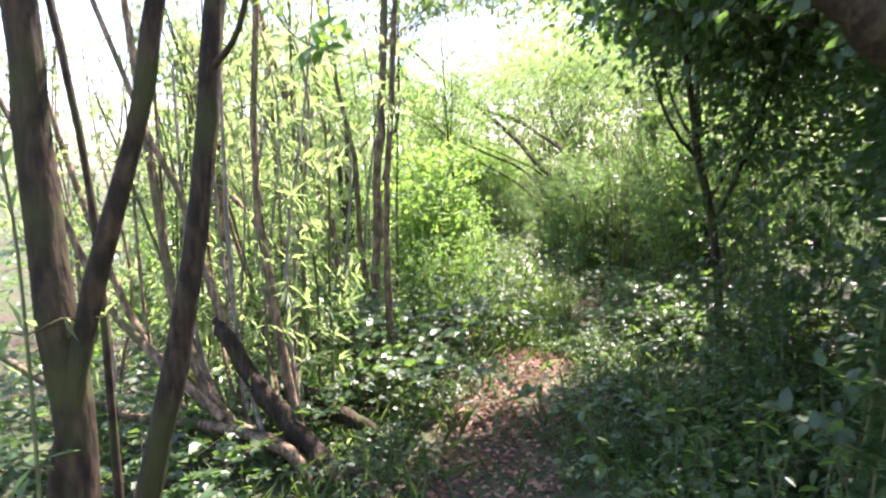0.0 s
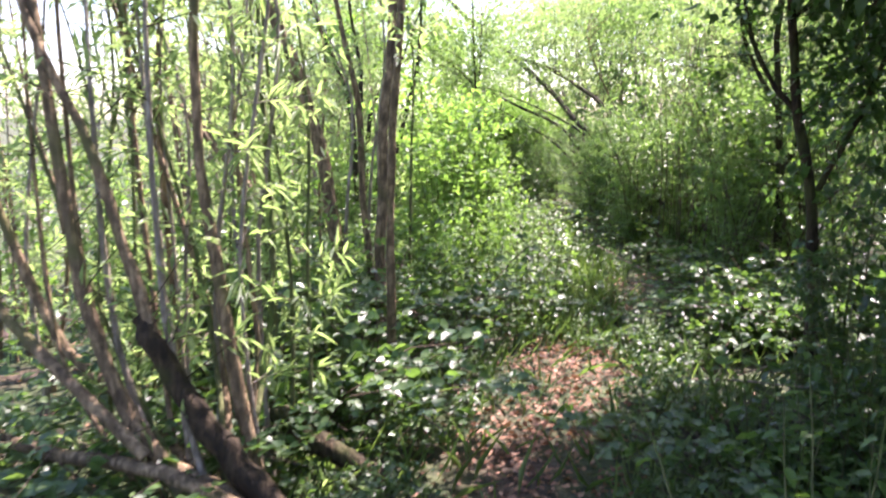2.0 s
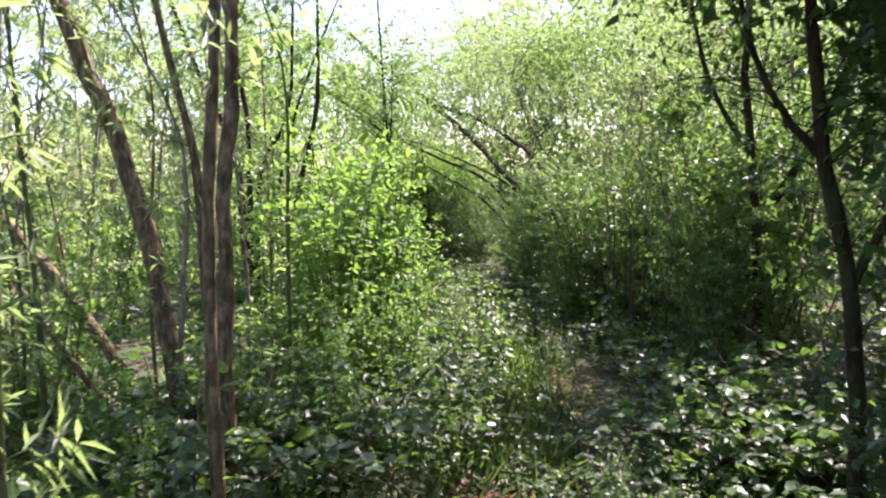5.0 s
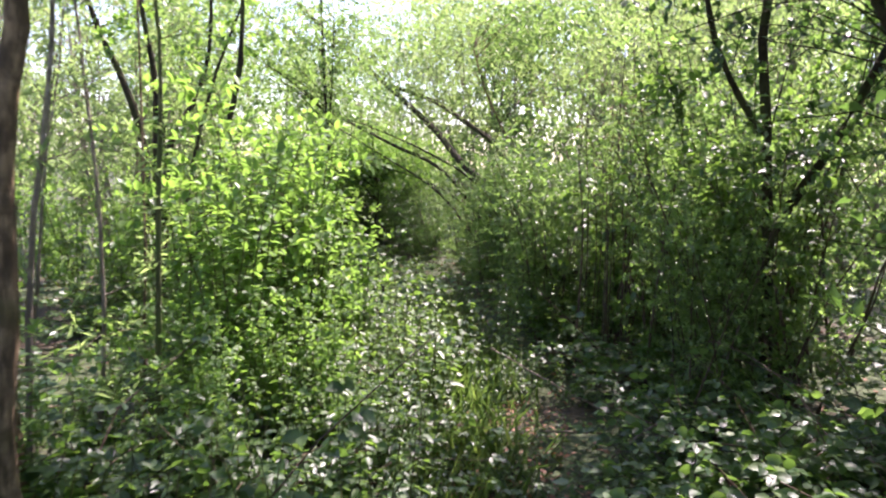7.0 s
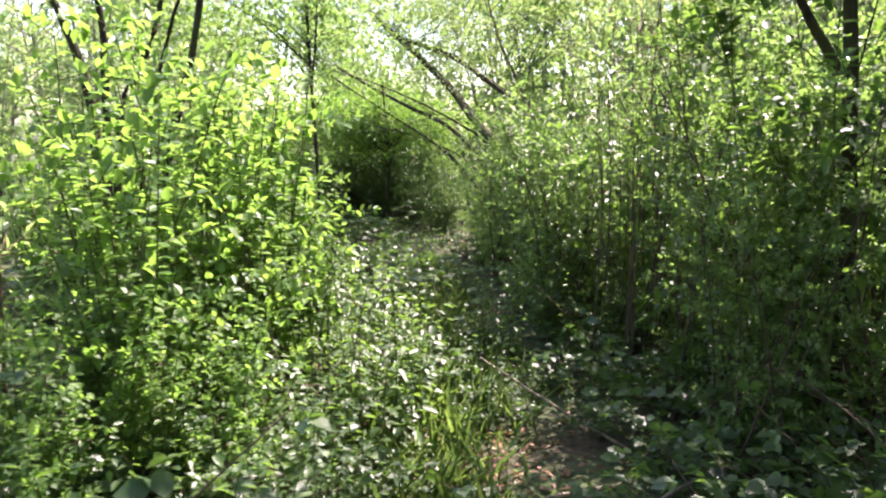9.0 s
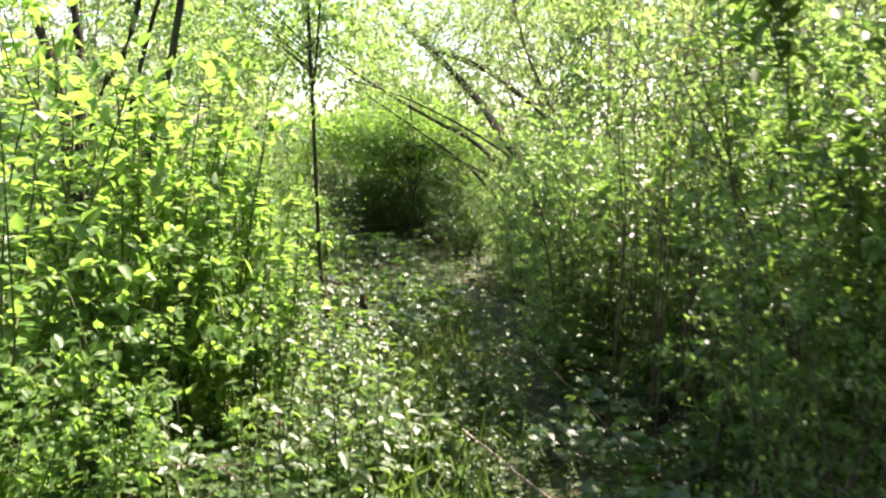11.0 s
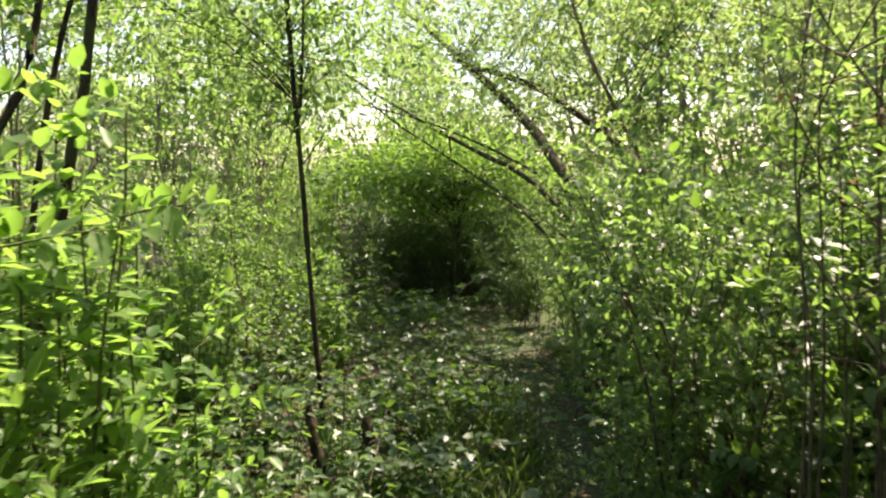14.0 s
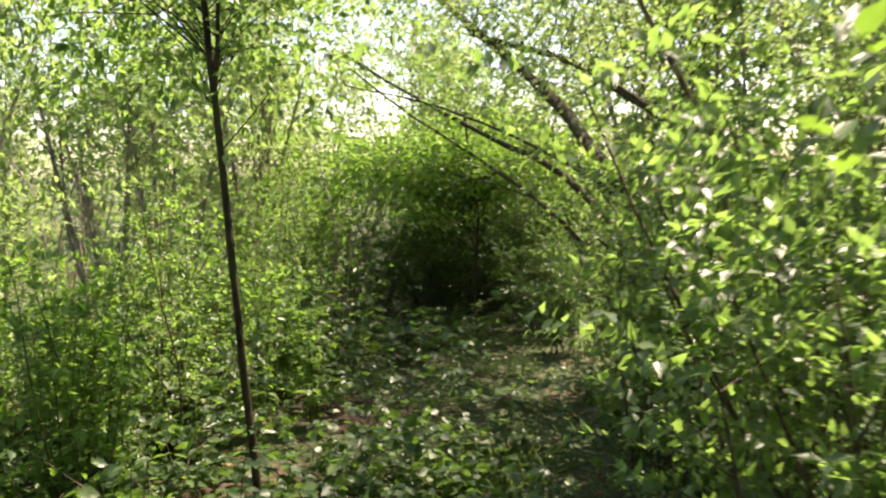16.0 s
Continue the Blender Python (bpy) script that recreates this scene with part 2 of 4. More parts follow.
# ---- kinds of plants ----
def bramble(at, label, group):
    """Arching thorny canes with leaves in threes."""
    ob = thing("bramble", at, label, "bramble", group)
    tubes, leaves = [], []
    for _ in range(7):
        a = rng.uniform(0, 2 * np.pi)
        way = (math.cos(a) * 0.8, math.sin(a) * 0.8, rng.uniform(0.7, 1.5))
        line = wander((rng.normal() * 0.1, rng.normal() * 0.1, 0), way, rng.uniform(0.45, 0.95), 8, 0.1, 0.2)
        line[:, 2] = np.maximum(line[:, 2], 0.02)
        tubes.append(tube_arrays(line[[0, 2, 4, 7]], (0.004, 0.0035, 0.003, 0.0015), 3))
        for s in rng.uniform(0.15, 1, 15):
            i = min(int(s * 7), 6)
            p = line[i] + (line[i + 1] - line[i]) * (s * 7 - i)
            b = rng.uniform(0, 2 * np.pi)
            out = np.array((math.cos(b), math.sin(b), 0.35))
            tip = p + out * rng.uniform(0.03, 0.07)
            size = rng.uniform(0.036, 0.064)
            turn = [np.array((math.cos(b + t), math.sin(b + t), rng.uniform(-0.35, 0.25))) for t in (-1.2, 0, 1.2)]
            nor = unit(UP + rng.normal(size=3) * 0.55)
            leaves.append(leaf_arrays(np.repeat(tip[None], 3, 0), np.array(turn), np.repeat(nor[None], 3, 0),
                                      size * np.array((0.9, 1.15, 0.9)), size * np.array((0.8, 0.95, 0.8)), 2))
    return add_plant(ob, tubes, [], leaves, TWIG, BRAMBLE, "cane")


def tall_herb(at, height, label, group, leaf=None):
    """Upright leafy shoots with broad leaves."""
    ob = thing("leafy_shrub", at, label, "shrub", group)
    mains, tubes, leaves = [], [], []
    for _ in range(5):
        a = rng.uniform(0, 2 * np.pi)
        line = wander((rng.normal() * 0.09, rng.normal() * 0.09, 0), (math.cos(a) * 0.16, math.sin(a) * 0.16, 1),
                      height * rng.uniform(0.7, 1.05), 10, 0.05)
        mains.append(tube_arrays(line, np.linspace(0.008, 0.003, 10), 4))
        leaves.append(leaves_on(line, 0.021, 0.074, 0.045, 0.85, 2, 0.05, 0.88, 0.1))
        idx = rng.integers(1, 10, 9)
        t2, l2 = twiggy(line[idx], np.column_stack((rng.normal(size=(9, 2)), rng.uniform(0.2, 0.9, 9))),
                        rng.uniform(0.18, 0.4, 9), 0.022, 0.07, 0.043, 0.003, 2, 0.1, 0.05, 0.1, 0.88)
        tubes += t2
        leaves += l2
    return add_plant(ob, mains, tubes, leaves, SHOOT, leaf or LIME)


def nettle(at, height, label, group):
    """A clump of upright herbs: single stems with pairs of toothed leaves that shorten to the top."""
    ob = thing("nettle_clump", at, label, "herb", group)
    stems, leaves = [], []
    for _ in range(6):
        a = rng.uniform(0, 2 * np.pi)
        line = wander((rng.normal() * 0.13, rng.normal() * 0.13, 0), (math.cos(a) * 0.2, math.sin(a) * 0.2, 1), height * rng.uniform(0.6, 1.1), 9, 0.06)
        stems.append(tube_arrays(line[[0, 3, 6, 8]], (0.0035, 0.003, 0.0025, 0.0015), 3))
        for k in range(2, 9):
            for turn in (0.0, math.pi):
                b = a + k * 1.57 + turn + rng.normal() * 0.25
                size = 0.085 * (1.1 - 0.075 * k) * rng.uniform(0.8, 1.15)
                out = np.array([(math.cos(b), math.sin(b), rng.uniform(-0.45, 0.15))])
                leaves.append(leaf_arrays(line[k][None] + out * 0.012, out, unit(UP + rng.normal(size=(1, 3)) * 0.25), np.array([size]), np.array([size * 0.55]), 2))
    return add_plant(ob, stems, [], leaves, SHOOT, GLADE)


def fine_shrub(at, height, width, label, group, leaf=None, size=0.05, stems=7, broad=False):
    """A dense shrub of many thin twigs with small leaves."""
    ob = thing("fine_leaved_shrub", at, label, "shrub", group)
    mains, tubes, leaves = [], [], []
    for _ in range(stems):
        a = rng.uniform(0, 2 * np.pi)
        line = wander((rng.normal() * 0.12, rng.normal() * 0.12, 0), (math.cos(a) * width, math.sin(a) * width, height),
                      height * rng.uniform(0.75, 1.1), 9, 0.07, 0.01)
        mains.append(tube_arrays(line, np.linspace(0.012, 0.003, 9), 4))
        n = 27
        idx = rng.integers(1, 9, n)
        ways = np.column_stack((rng.normal(size=(n, 2)) * 0.8, rng.uniform(0.0, 0.9, n)))
        t2, l2 = twiggy(line[idx], ways, rng.uniform(0.25, 0.55, n), 0.014, size, size * 0.55, 0.0022, broad, 0.13, 0.03, wood=0.35)
        tubes += t2
        leaves += l2
    return add_plant(ob, mains, tubes, leaves, TWIG, leaf or FINE)


def scrub_tree(name, at, height, spread, label, group, leaf, bark, trunks=3, size=0.06, twigs=26, bare=0.25, base_r=0.05, leaf_w=0.45, spacing=0.024, limb_count=7):
    """A multi-stemmed tree: tapering trunks with limbs and a loose crown."""
    ob = thing(name, at, label, "tree", group)
    leaves, limbs = [], []
    for _ in range(trunks):
        a = rng.uniform(0, 2 * np.pi)
        way = (math.cos(a) * spread, math.sin(a) * spread, 1)
        r = base_r * rng.uniform(0.7, 1.1)
        line = wander((math.cos(a) * 0.1, math.sin(a) * 0.1, -0.05), way, height * rng.uniform(0.8, 1.05), 12, 0.05)
        part("trunk", mesh_of("trunk", *tube_arrays(line, np.linspace(r, r * 0.15, 12), 5, 0.04), bark, True), ob)
        for _ in range(limb_count):
            i = rng.integers(int(12 * bare), 11)
            b = rng.uniform(0, 2 * np.pi)
            limb = wander(line[i], (math.cos(b), math.sin(b), rng.uniform(0.4, 1.2)), height * rng.uniform(0.14, 0.3), 7, 0.12)
            limbs.append(tube_arrays(limb[[0, 2, 4, 6]], (r * 0.35, r * 0.28, r * 0.2, 0.004), 3))
            n = twigs // 3
            k = rng.integers(1, 7, n)
            ways = np.column_stack((rng.normal(size=(n, 2)), rng.uniform(-0.2, 0.8, n)))
            t2, l2 = twiggy(limb[k], ways, rng.uniform(0.3, 0.75, n), spacing, size, size * leaf_w, 0.003, False, 0.14, 0.04, 0.1, wood=0.3)
            limbs += t2
            leaves += l2
    holder = tagged(part("branchwork", mesh_of("branchwork", *joined(limbs), bark, True), ob), kind="stuff")
    tagged(part("crown", mesh_of("crown", *joined(leaves), leaf), holder), kind="stuff")
    return ob


def open_way(points, corners, base, per):
    """Leaves that would hang right in the way at head height are broken off, as on any trodden way."""
    spots = points.reshape(-1, per, 3)[:, 0] + base
    way = np.interp(spots[:, 1], (1, 2, 4, 5.5, 6.5, 7.4, 8.4, 9.7), (1.65, 1.48, 1.43, 1.45, 1.97, 1.8, 1.67, 1.56))
    keep = ~((np.abs(spots[:, 0] - way) < 0.5) & (spots[:, 1] < 10.4) & (spots[:, 2] > 0.7) & (spots[:, 2] < 2.0))
    shape = corners.reshape(len(spots), -1, 3)
    first = np.arange(len(spots)) * per
    local = (shape - first[:, None, None])[keep]
    return points.reshape(-1, per, 3)[keep].reshape(-1, 3), (local + (np.arange(keep.sum()) * per)[:, None, None]).reshape(-1, 3)


def stem_thing(name, line, r0, r1, bark, label, category="tree", group="", extras=(), twigs=0, leaf=None, size=0.06, leaf_w=0.5, grow=0.0, twig_from=0.4, twig_len=(0.25, 0.6), broad=False, crown=(), spacing=0.03):
    """A named stem along a line of places, with side stems (line, r0, r1) and leafy twigs. grow: metres by which its top goes on upwards."""
    line = [np.array(p, float) for p in line]
    if grow:
        d = unit(line[-1] - line[-2])
        d = unit(d + UP * 0.35)
        line += [line[-1] + d * grow * 0.5, line[-1] + d * grow + UP * grow * 0.06]
    base = line[0].copy()
    ob = thing(name, tuple(base), label, category, group)
    lines = [(curve_points(line, 18), r0, r1, bark)] + [(curve_points(e[0], 12), e[1], e[2], e[3] if len(e) > 3 else bark) for e in extras]
    tubes, leaves = [], []
    for i, (l, a, b, skin) in enumerate(lines):
        l = l - base
        n = len(l)
        wob = rng.normal(size=(n, 3)) * a * 0.12
        rad = np.linspace(a, b, n) * (1 + 0.05 * rng.normal(size=n))
        if i == 0 and base[2] < 0.1:
            rad[0] *= 1.5
            rad[1] *= 1.15
        part("trunk" if i == 0 else "side_stem", mesh_of("stem", *tube_arrays(l + wob, rad, 10 if a > 0.02 else 6, 0.035), skin, True), ob)
        if twigs:
            m = max(2, int(twigs * (1.0 if i == 0 else 0.6)))
            k = rng.integers(int(n * twig_from), n, m)
            ways = np.column_stack((rng.normal(size=(m, 2)), rng.uniform(0.1, 1.0, m)))
            t2, l2 = twiggy(l[k], ways, rng.uniform(*twig_len, m), spacing, size, size * leaf_w, 0.003, broad, 0.12, 0.05, 0.15)
            tubes += t2
            leaves += l2
    for centre, radii, count, per in crown:
        spots = unit(rng.normal(size=(count, 3))) * rng.uniform(0.25, 1, (count, 1)) ** 0.5 * np.array(radii) + np.array(centre) - base
        leaves += clumps(spots, per, rng.uniform(0.19, 0.27), size, leaf_w, broad)
        ends = np.concatenate([l[0] for l in lines]) - base
        for c in spots:
            away = np.linalg.norm(ends - c, axis=1)
            rise = c[2] - 0.4 * np.linalg.norm(ends[:, :2] - c[:2], axis=1) - ends[:, 2]
            near = ends[np.argmin(away + 1.2 * np.abs(rise) + rng.uniform(0, 0.5, len(ends)))]
            reach = np.linalg.norm(c - near)
            one = near + (c - near) * 0.35 + rng.normal(size=3) * 0.07 * reach + UP * 0.12 * reach
            two = near + (c - near) * 0.7 + rng.normal(size=3) * 0.07 * reach + UP * 0.08 * reach
            bough = curve_points((near, one, two, c), 7)
            if rng.uniform() < 0.45:
                tubes.append(tube_arrays(bough, np.linspace(0.0045, 0.0015, 7), 3))
            leaves.append(leaves_on(bough, 0.035, size, size * leaf_w, 0.8, broad, 0.2, 0.7, 0.1))
    if tubes:
        holder = tagged(part("twigwork", mesh_of("twigwork", *joined(tubes), bark, True), ob), kind="stuff")
        points, corners = open_way(*joined(leaves), base, 7 if broad == 2 else 5 if broad else 4)
        tagged(part("foliage", mesh_of("foliage", points, corners, leaf or SALLOW), holder), kind="stuff")
    return ob


def spread_copies(protos, places, label="", fresh=True):
    """The first use of each kind stays where it was built; all others are copies, with a label of their own where one is given."""
    for i, (x, y, s, turn) in enumerate(places):
        src = protos[i % len(protos)]
        m = pose(x, y, ground_z(x, y) - 0.01, 0, 0, turn) @ Matrix.Diagonal((s, s, s * (0.9 + 0.2 * ((i * 37) % 11) / 10), 1))
        if fresh and i < len(protos):
            src.matrix_basis = m
        else:
            c = copy_thing(src, m)
            c.matrix_basis = m
            tagged(c, label)


# ---- ground ----
def path_x(y):
    """The middle of the trodden way."""
    return float(np.interp(y, (-6, 1, 5, 7.2, 10, 12.5, 14.5, 17, 22), (1.7, 1.5, 1.22, 1.3, 1.25, 0.75, 0.2, -0.7, -2.0)))


def ground_z(x, y):
    near = max(0.0, 1 - math.hypot(x - 1, y - 8) / 40)
    return 0.07 * near * noise.noise((x * 0.7, y * 0.7, 3.0)) + 0.05 * near * min(1.0, abs(x - path_x(y)) / 1.2)


edges = np.concatenate((-np.geomspace(400, 24, 8), np.linspace(-20, 20, 121), np.geomspace(24, 400, 8)))
gx, gy = np.meshgrid(edges + 1, edges + 8, indexing="xy")
gv = np.array([(x, y, ground_z(x, y)) for x, y in zip(gx.ravel(), gy.ravel())])
m = len(edges)
i, j = np.meshgrid(np.arange(m - 1), np.arange(m - 1), indexing="ij")
gf = np.stack((i * m + j, i * m + j + 1, (i + 1) * m + j + 1, (i + 1) * m + j), -1).reshape(-1, 4)
tagged(new("ground", mesh_of("ground", gv, gf, SOIL, True)), "dark woodland soil trodden into a narrow path", "ground", kind="structure")


def scatter_leaves(name, label, count, where, length, width, mat, lift, flat, broad=True):
    """Loose leaves on the ground, too many to count."""
    pts = [where() for _ in range(count)]
    base = np.array([(x, y, ground_z(x, y) + rng.uniform(0.004, lift)) for x, y in pts])
    a = rng.uniform(0, 2 * np.pi, count)
    along = np.column_stack((np.cos(a), np.sin(a), rng.normal(size=count) * 0.25))
    normal = unit(UP * flat + rng.normal(size=(count, 3)) * 0.4)
    s = rng.uniform(0.6, 1.2, count)
    return tagged(new(name, mesh_of(name, *leaf_arrays(base, along, normal, length * s, width * s, broad), mat)), label, "leaves", kind="stuff")


def on_path():
    y = rng.uniform(-1, 9.5)
    return path_x(y) + rng.normal() * 0.27, y


def off_path():
    return rng.uniform(-3.5, 4.5), rng.uniform(0, 16)


scatter_leaves("leaf_litter", "dry brown fallen leaves covering the trodden path", 8000, on_path, 0.042, 0.026, LITTER, 0.025, 0.9)
scatter_leaves("fallen_leaves", "brown dead leaves lying under the brambles", 4000, off_path, 0.05, 0.032, LITTER, 0.03, 0.9)


def blades(name, label, count, where, height, mat):
    pts = [where() for _ in range(count)]
    base = np.array([(x, y, ground_z(x, y)) for x, y in pts])
    along = np.column_stack((rng.normal(size=(count, 2)) * 0.8, np.ones(count)))
    s = height * rng.uniform(0.4, 1.2, count)
    return tagged(new(name, mesh_of(name, *leaf_arrays(base, along, rng.normal(size=(count, 3)), s, s * 0.04, True), mat)), label, "grass", kind="stuff")


def verge():
    y = rng.uniform(2.5, 13.5)
    w = 0.75 if y < 7.2 else 0.35
    side = rng.choice((-1, 1))
    return path_x(y) + side * abs(rng.normal() * 0.3 + w) * (0.4 if y > 7.5 else 1), y


blades("grass", "thin green grass along the edges of the path", 5000, verge, 0.26, GRASS)

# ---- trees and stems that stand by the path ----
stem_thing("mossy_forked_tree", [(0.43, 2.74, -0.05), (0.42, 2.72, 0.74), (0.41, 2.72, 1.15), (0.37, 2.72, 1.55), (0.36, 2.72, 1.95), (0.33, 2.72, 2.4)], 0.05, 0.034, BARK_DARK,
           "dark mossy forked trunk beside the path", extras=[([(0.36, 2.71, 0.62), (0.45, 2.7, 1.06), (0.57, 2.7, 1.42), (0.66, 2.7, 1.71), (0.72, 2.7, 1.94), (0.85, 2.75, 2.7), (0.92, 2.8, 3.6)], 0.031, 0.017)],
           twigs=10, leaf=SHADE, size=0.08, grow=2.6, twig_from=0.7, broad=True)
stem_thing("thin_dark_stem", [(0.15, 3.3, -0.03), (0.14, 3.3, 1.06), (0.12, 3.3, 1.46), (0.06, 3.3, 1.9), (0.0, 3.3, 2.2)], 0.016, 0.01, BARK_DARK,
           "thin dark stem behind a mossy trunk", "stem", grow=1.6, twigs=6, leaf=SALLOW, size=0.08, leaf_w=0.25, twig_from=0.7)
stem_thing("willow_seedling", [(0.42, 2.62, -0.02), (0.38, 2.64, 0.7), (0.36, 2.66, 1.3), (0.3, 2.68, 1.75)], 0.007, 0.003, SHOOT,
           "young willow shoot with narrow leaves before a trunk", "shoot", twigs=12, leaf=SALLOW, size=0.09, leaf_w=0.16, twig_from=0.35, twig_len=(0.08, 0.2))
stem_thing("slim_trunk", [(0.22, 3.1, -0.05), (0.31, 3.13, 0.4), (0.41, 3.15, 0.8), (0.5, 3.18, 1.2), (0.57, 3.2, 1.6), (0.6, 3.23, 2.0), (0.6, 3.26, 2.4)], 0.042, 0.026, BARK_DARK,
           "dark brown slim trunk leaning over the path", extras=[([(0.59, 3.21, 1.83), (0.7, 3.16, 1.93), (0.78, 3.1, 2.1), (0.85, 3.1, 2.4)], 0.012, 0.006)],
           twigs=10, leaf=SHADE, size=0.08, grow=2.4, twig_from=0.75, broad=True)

stool = [
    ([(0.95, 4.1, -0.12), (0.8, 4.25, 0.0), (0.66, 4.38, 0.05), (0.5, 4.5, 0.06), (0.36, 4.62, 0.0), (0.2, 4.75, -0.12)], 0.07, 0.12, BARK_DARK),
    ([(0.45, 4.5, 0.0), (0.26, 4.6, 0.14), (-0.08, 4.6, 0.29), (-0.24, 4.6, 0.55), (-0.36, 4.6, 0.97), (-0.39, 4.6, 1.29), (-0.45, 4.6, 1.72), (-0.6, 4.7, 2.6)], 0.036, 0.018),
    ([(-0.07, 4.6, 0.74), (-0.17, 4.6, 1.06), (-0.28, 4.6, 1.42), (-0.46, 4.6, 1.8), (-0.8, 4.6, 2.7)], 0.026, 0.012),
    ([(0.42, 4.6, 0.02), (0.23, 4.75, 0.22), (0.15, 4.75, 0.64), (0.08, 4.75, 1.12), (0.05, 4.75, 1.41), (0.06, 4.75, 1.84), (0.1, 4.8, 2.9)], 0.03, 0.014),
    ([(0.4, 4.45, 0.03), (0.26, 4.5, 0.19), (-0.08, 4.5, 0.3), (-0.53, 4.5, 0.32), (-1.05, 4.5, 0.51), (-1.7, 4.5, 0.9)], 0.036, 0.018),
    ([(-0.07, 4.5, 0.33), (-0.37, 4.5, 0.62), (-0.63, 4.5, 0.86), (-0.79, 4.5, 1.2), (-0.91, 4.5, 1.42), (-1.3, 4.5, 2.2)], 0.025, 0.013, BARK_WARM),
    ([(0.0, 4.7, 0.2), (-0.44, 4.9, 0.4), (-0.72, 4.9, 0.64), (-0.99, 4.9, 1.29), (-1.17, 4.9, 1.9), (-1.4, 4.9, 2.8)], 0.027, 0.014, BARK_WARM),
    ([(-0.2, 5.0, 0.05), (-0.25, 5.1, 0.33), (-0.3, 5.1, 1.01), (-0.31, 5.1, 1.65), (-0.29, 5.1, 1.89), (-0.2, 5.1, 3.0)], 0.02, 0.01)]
for k in range(11):
    x, y = rng.uniform(-0.5, 0.3), rng.uniform(4.6, 5.2)
    lean, h = rng.uniform(-0.75, 0.02), rng.uniform(1.9, 2.9)
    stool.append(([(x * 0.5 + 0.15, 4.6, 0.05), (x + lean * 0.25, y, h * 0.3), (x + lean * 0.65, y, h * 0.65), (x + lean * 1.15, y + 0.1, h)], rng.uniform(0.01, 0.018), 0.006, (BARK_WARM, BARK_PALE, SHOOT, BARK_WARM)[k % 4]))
# Dark mossy bark on base and trunk also paints in the shade there.
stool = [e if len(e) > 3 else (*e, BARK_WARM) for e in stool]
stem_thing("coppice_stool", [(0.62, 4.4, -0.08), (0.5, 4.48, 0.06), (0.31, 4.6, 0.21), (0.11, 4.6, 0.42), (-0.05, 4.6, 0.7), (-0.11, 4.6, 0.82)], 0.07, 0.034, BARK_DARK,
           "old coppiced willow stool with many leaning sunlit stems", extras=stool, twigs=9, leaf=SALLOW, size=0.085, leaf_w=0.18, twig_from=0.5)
stem_thing("fallen_log", [(0.12, 5.15, 0.3), (0.2, 5.1, 0.27), (0.34, 5.1, 0.18), (0.58, 5.1, 0.06), (0.66, 5.08, 0.03)], 0.045, 0.055, BARK_DARK,
           "short rotting log lying among brambles by the stool", "log")
stem_thing("leaning_willow", [(-0.22, 7.26, -0.05), (-0.33, 7.26, 0.62), (-0.43, 7.26, 1.26), (-0.61, 7.26, 1.86), (-0.77, 7.26, 2.25)], 0.052, 0.036, BARK_WARM,
           "brown trunk leaning away from the path", twigs=24, leaf=SALLOW, size=0.08, leaf_w=0.3, grow=2.6, twig_from=0.45)
stem_thing("thin_pole_trunk", [(0.38, 6.12, -0.05), (0.38, 6.1, 0.61), (0.38, 6.1, 1.08), (0.4, 6.1, 1.56), (0.44, 6.1, 2.02)], 0.024, 0.017, BARK_WARM,
           "slender straight brown trunk lit along one edge", group="pole trunks", twigs=12, leaf=SALLOW, size=0.08, leaf_w=0.3, grow=2.4, twig_from=0.6)
# The crown mass is added out of view, to shade the brambles below.
stem_thing("pole_trunk", [(0.08, 6.95, -0.05), (0.09, 6.9, 0.67), (0.11, 6.9, 1.35), (0.16, 6.9, 1.88), (0.18, 6.9, 2.2)], 0.036, 0.026, BARK_WARM,
           "straight brown pole trunk standing close behind another", group="pole trunks",
           extras=[([(0.0, 7.15, 0.0), (-0.12, 7.2, 0.93), (-0.14, 7.2, 1.56), (-0.25, 7.2, 2.09), (-0.5, 7.2, 3.2)], 0.028, 0.012)],
           twigs=14, leaf=SALLOW, size=0.08, leaf_w=0.34, grow=2.6, twig_from=0.55, crown=[((0.9, 8.4, 3.35), (1.3, 1.0, 0.35), 75, 80)])
stem_thing("low_bough", [(-1.7, 7.65, 1.6), (-1.24, 7.6, 1.11), (-0.99, 7.6, 0.8), (-0.72, 7.6, 0.36), (-0.5, 7.55, 0.0)], 0.022, 0.04, BARK_WARM,
           "brown bough slanting down into the brambles", "branch")
stem_thing("thin_bough", [(-1.1, 6.85, 1.5), (-0.67, 6.8, 0.9), (-0.39, 6.8, 0.53), (-0.17, 6.8, 0.29), (0.05, 6.8, 0.0)], 0.01, 0.016, BARK_WARM,
           "thin reddish bough slanting down to the ground", "branch")
stem_thing("overhanging_twig", [(0.1, 4.78, 2.45), (0.3, 4.6, 2.2), (0.5, 4.45, 2.08), (0.68, 4.38, 2.02)], 0.008, 0.003, SHOOT,
           "overhanging green twig with broad sunlit leaves", "twig", twigs=7, leaf=LIME, size=0.1, leaf_w=0.6, twig_from=0.3, twig_len=(0.1, 0.25), broad=2)
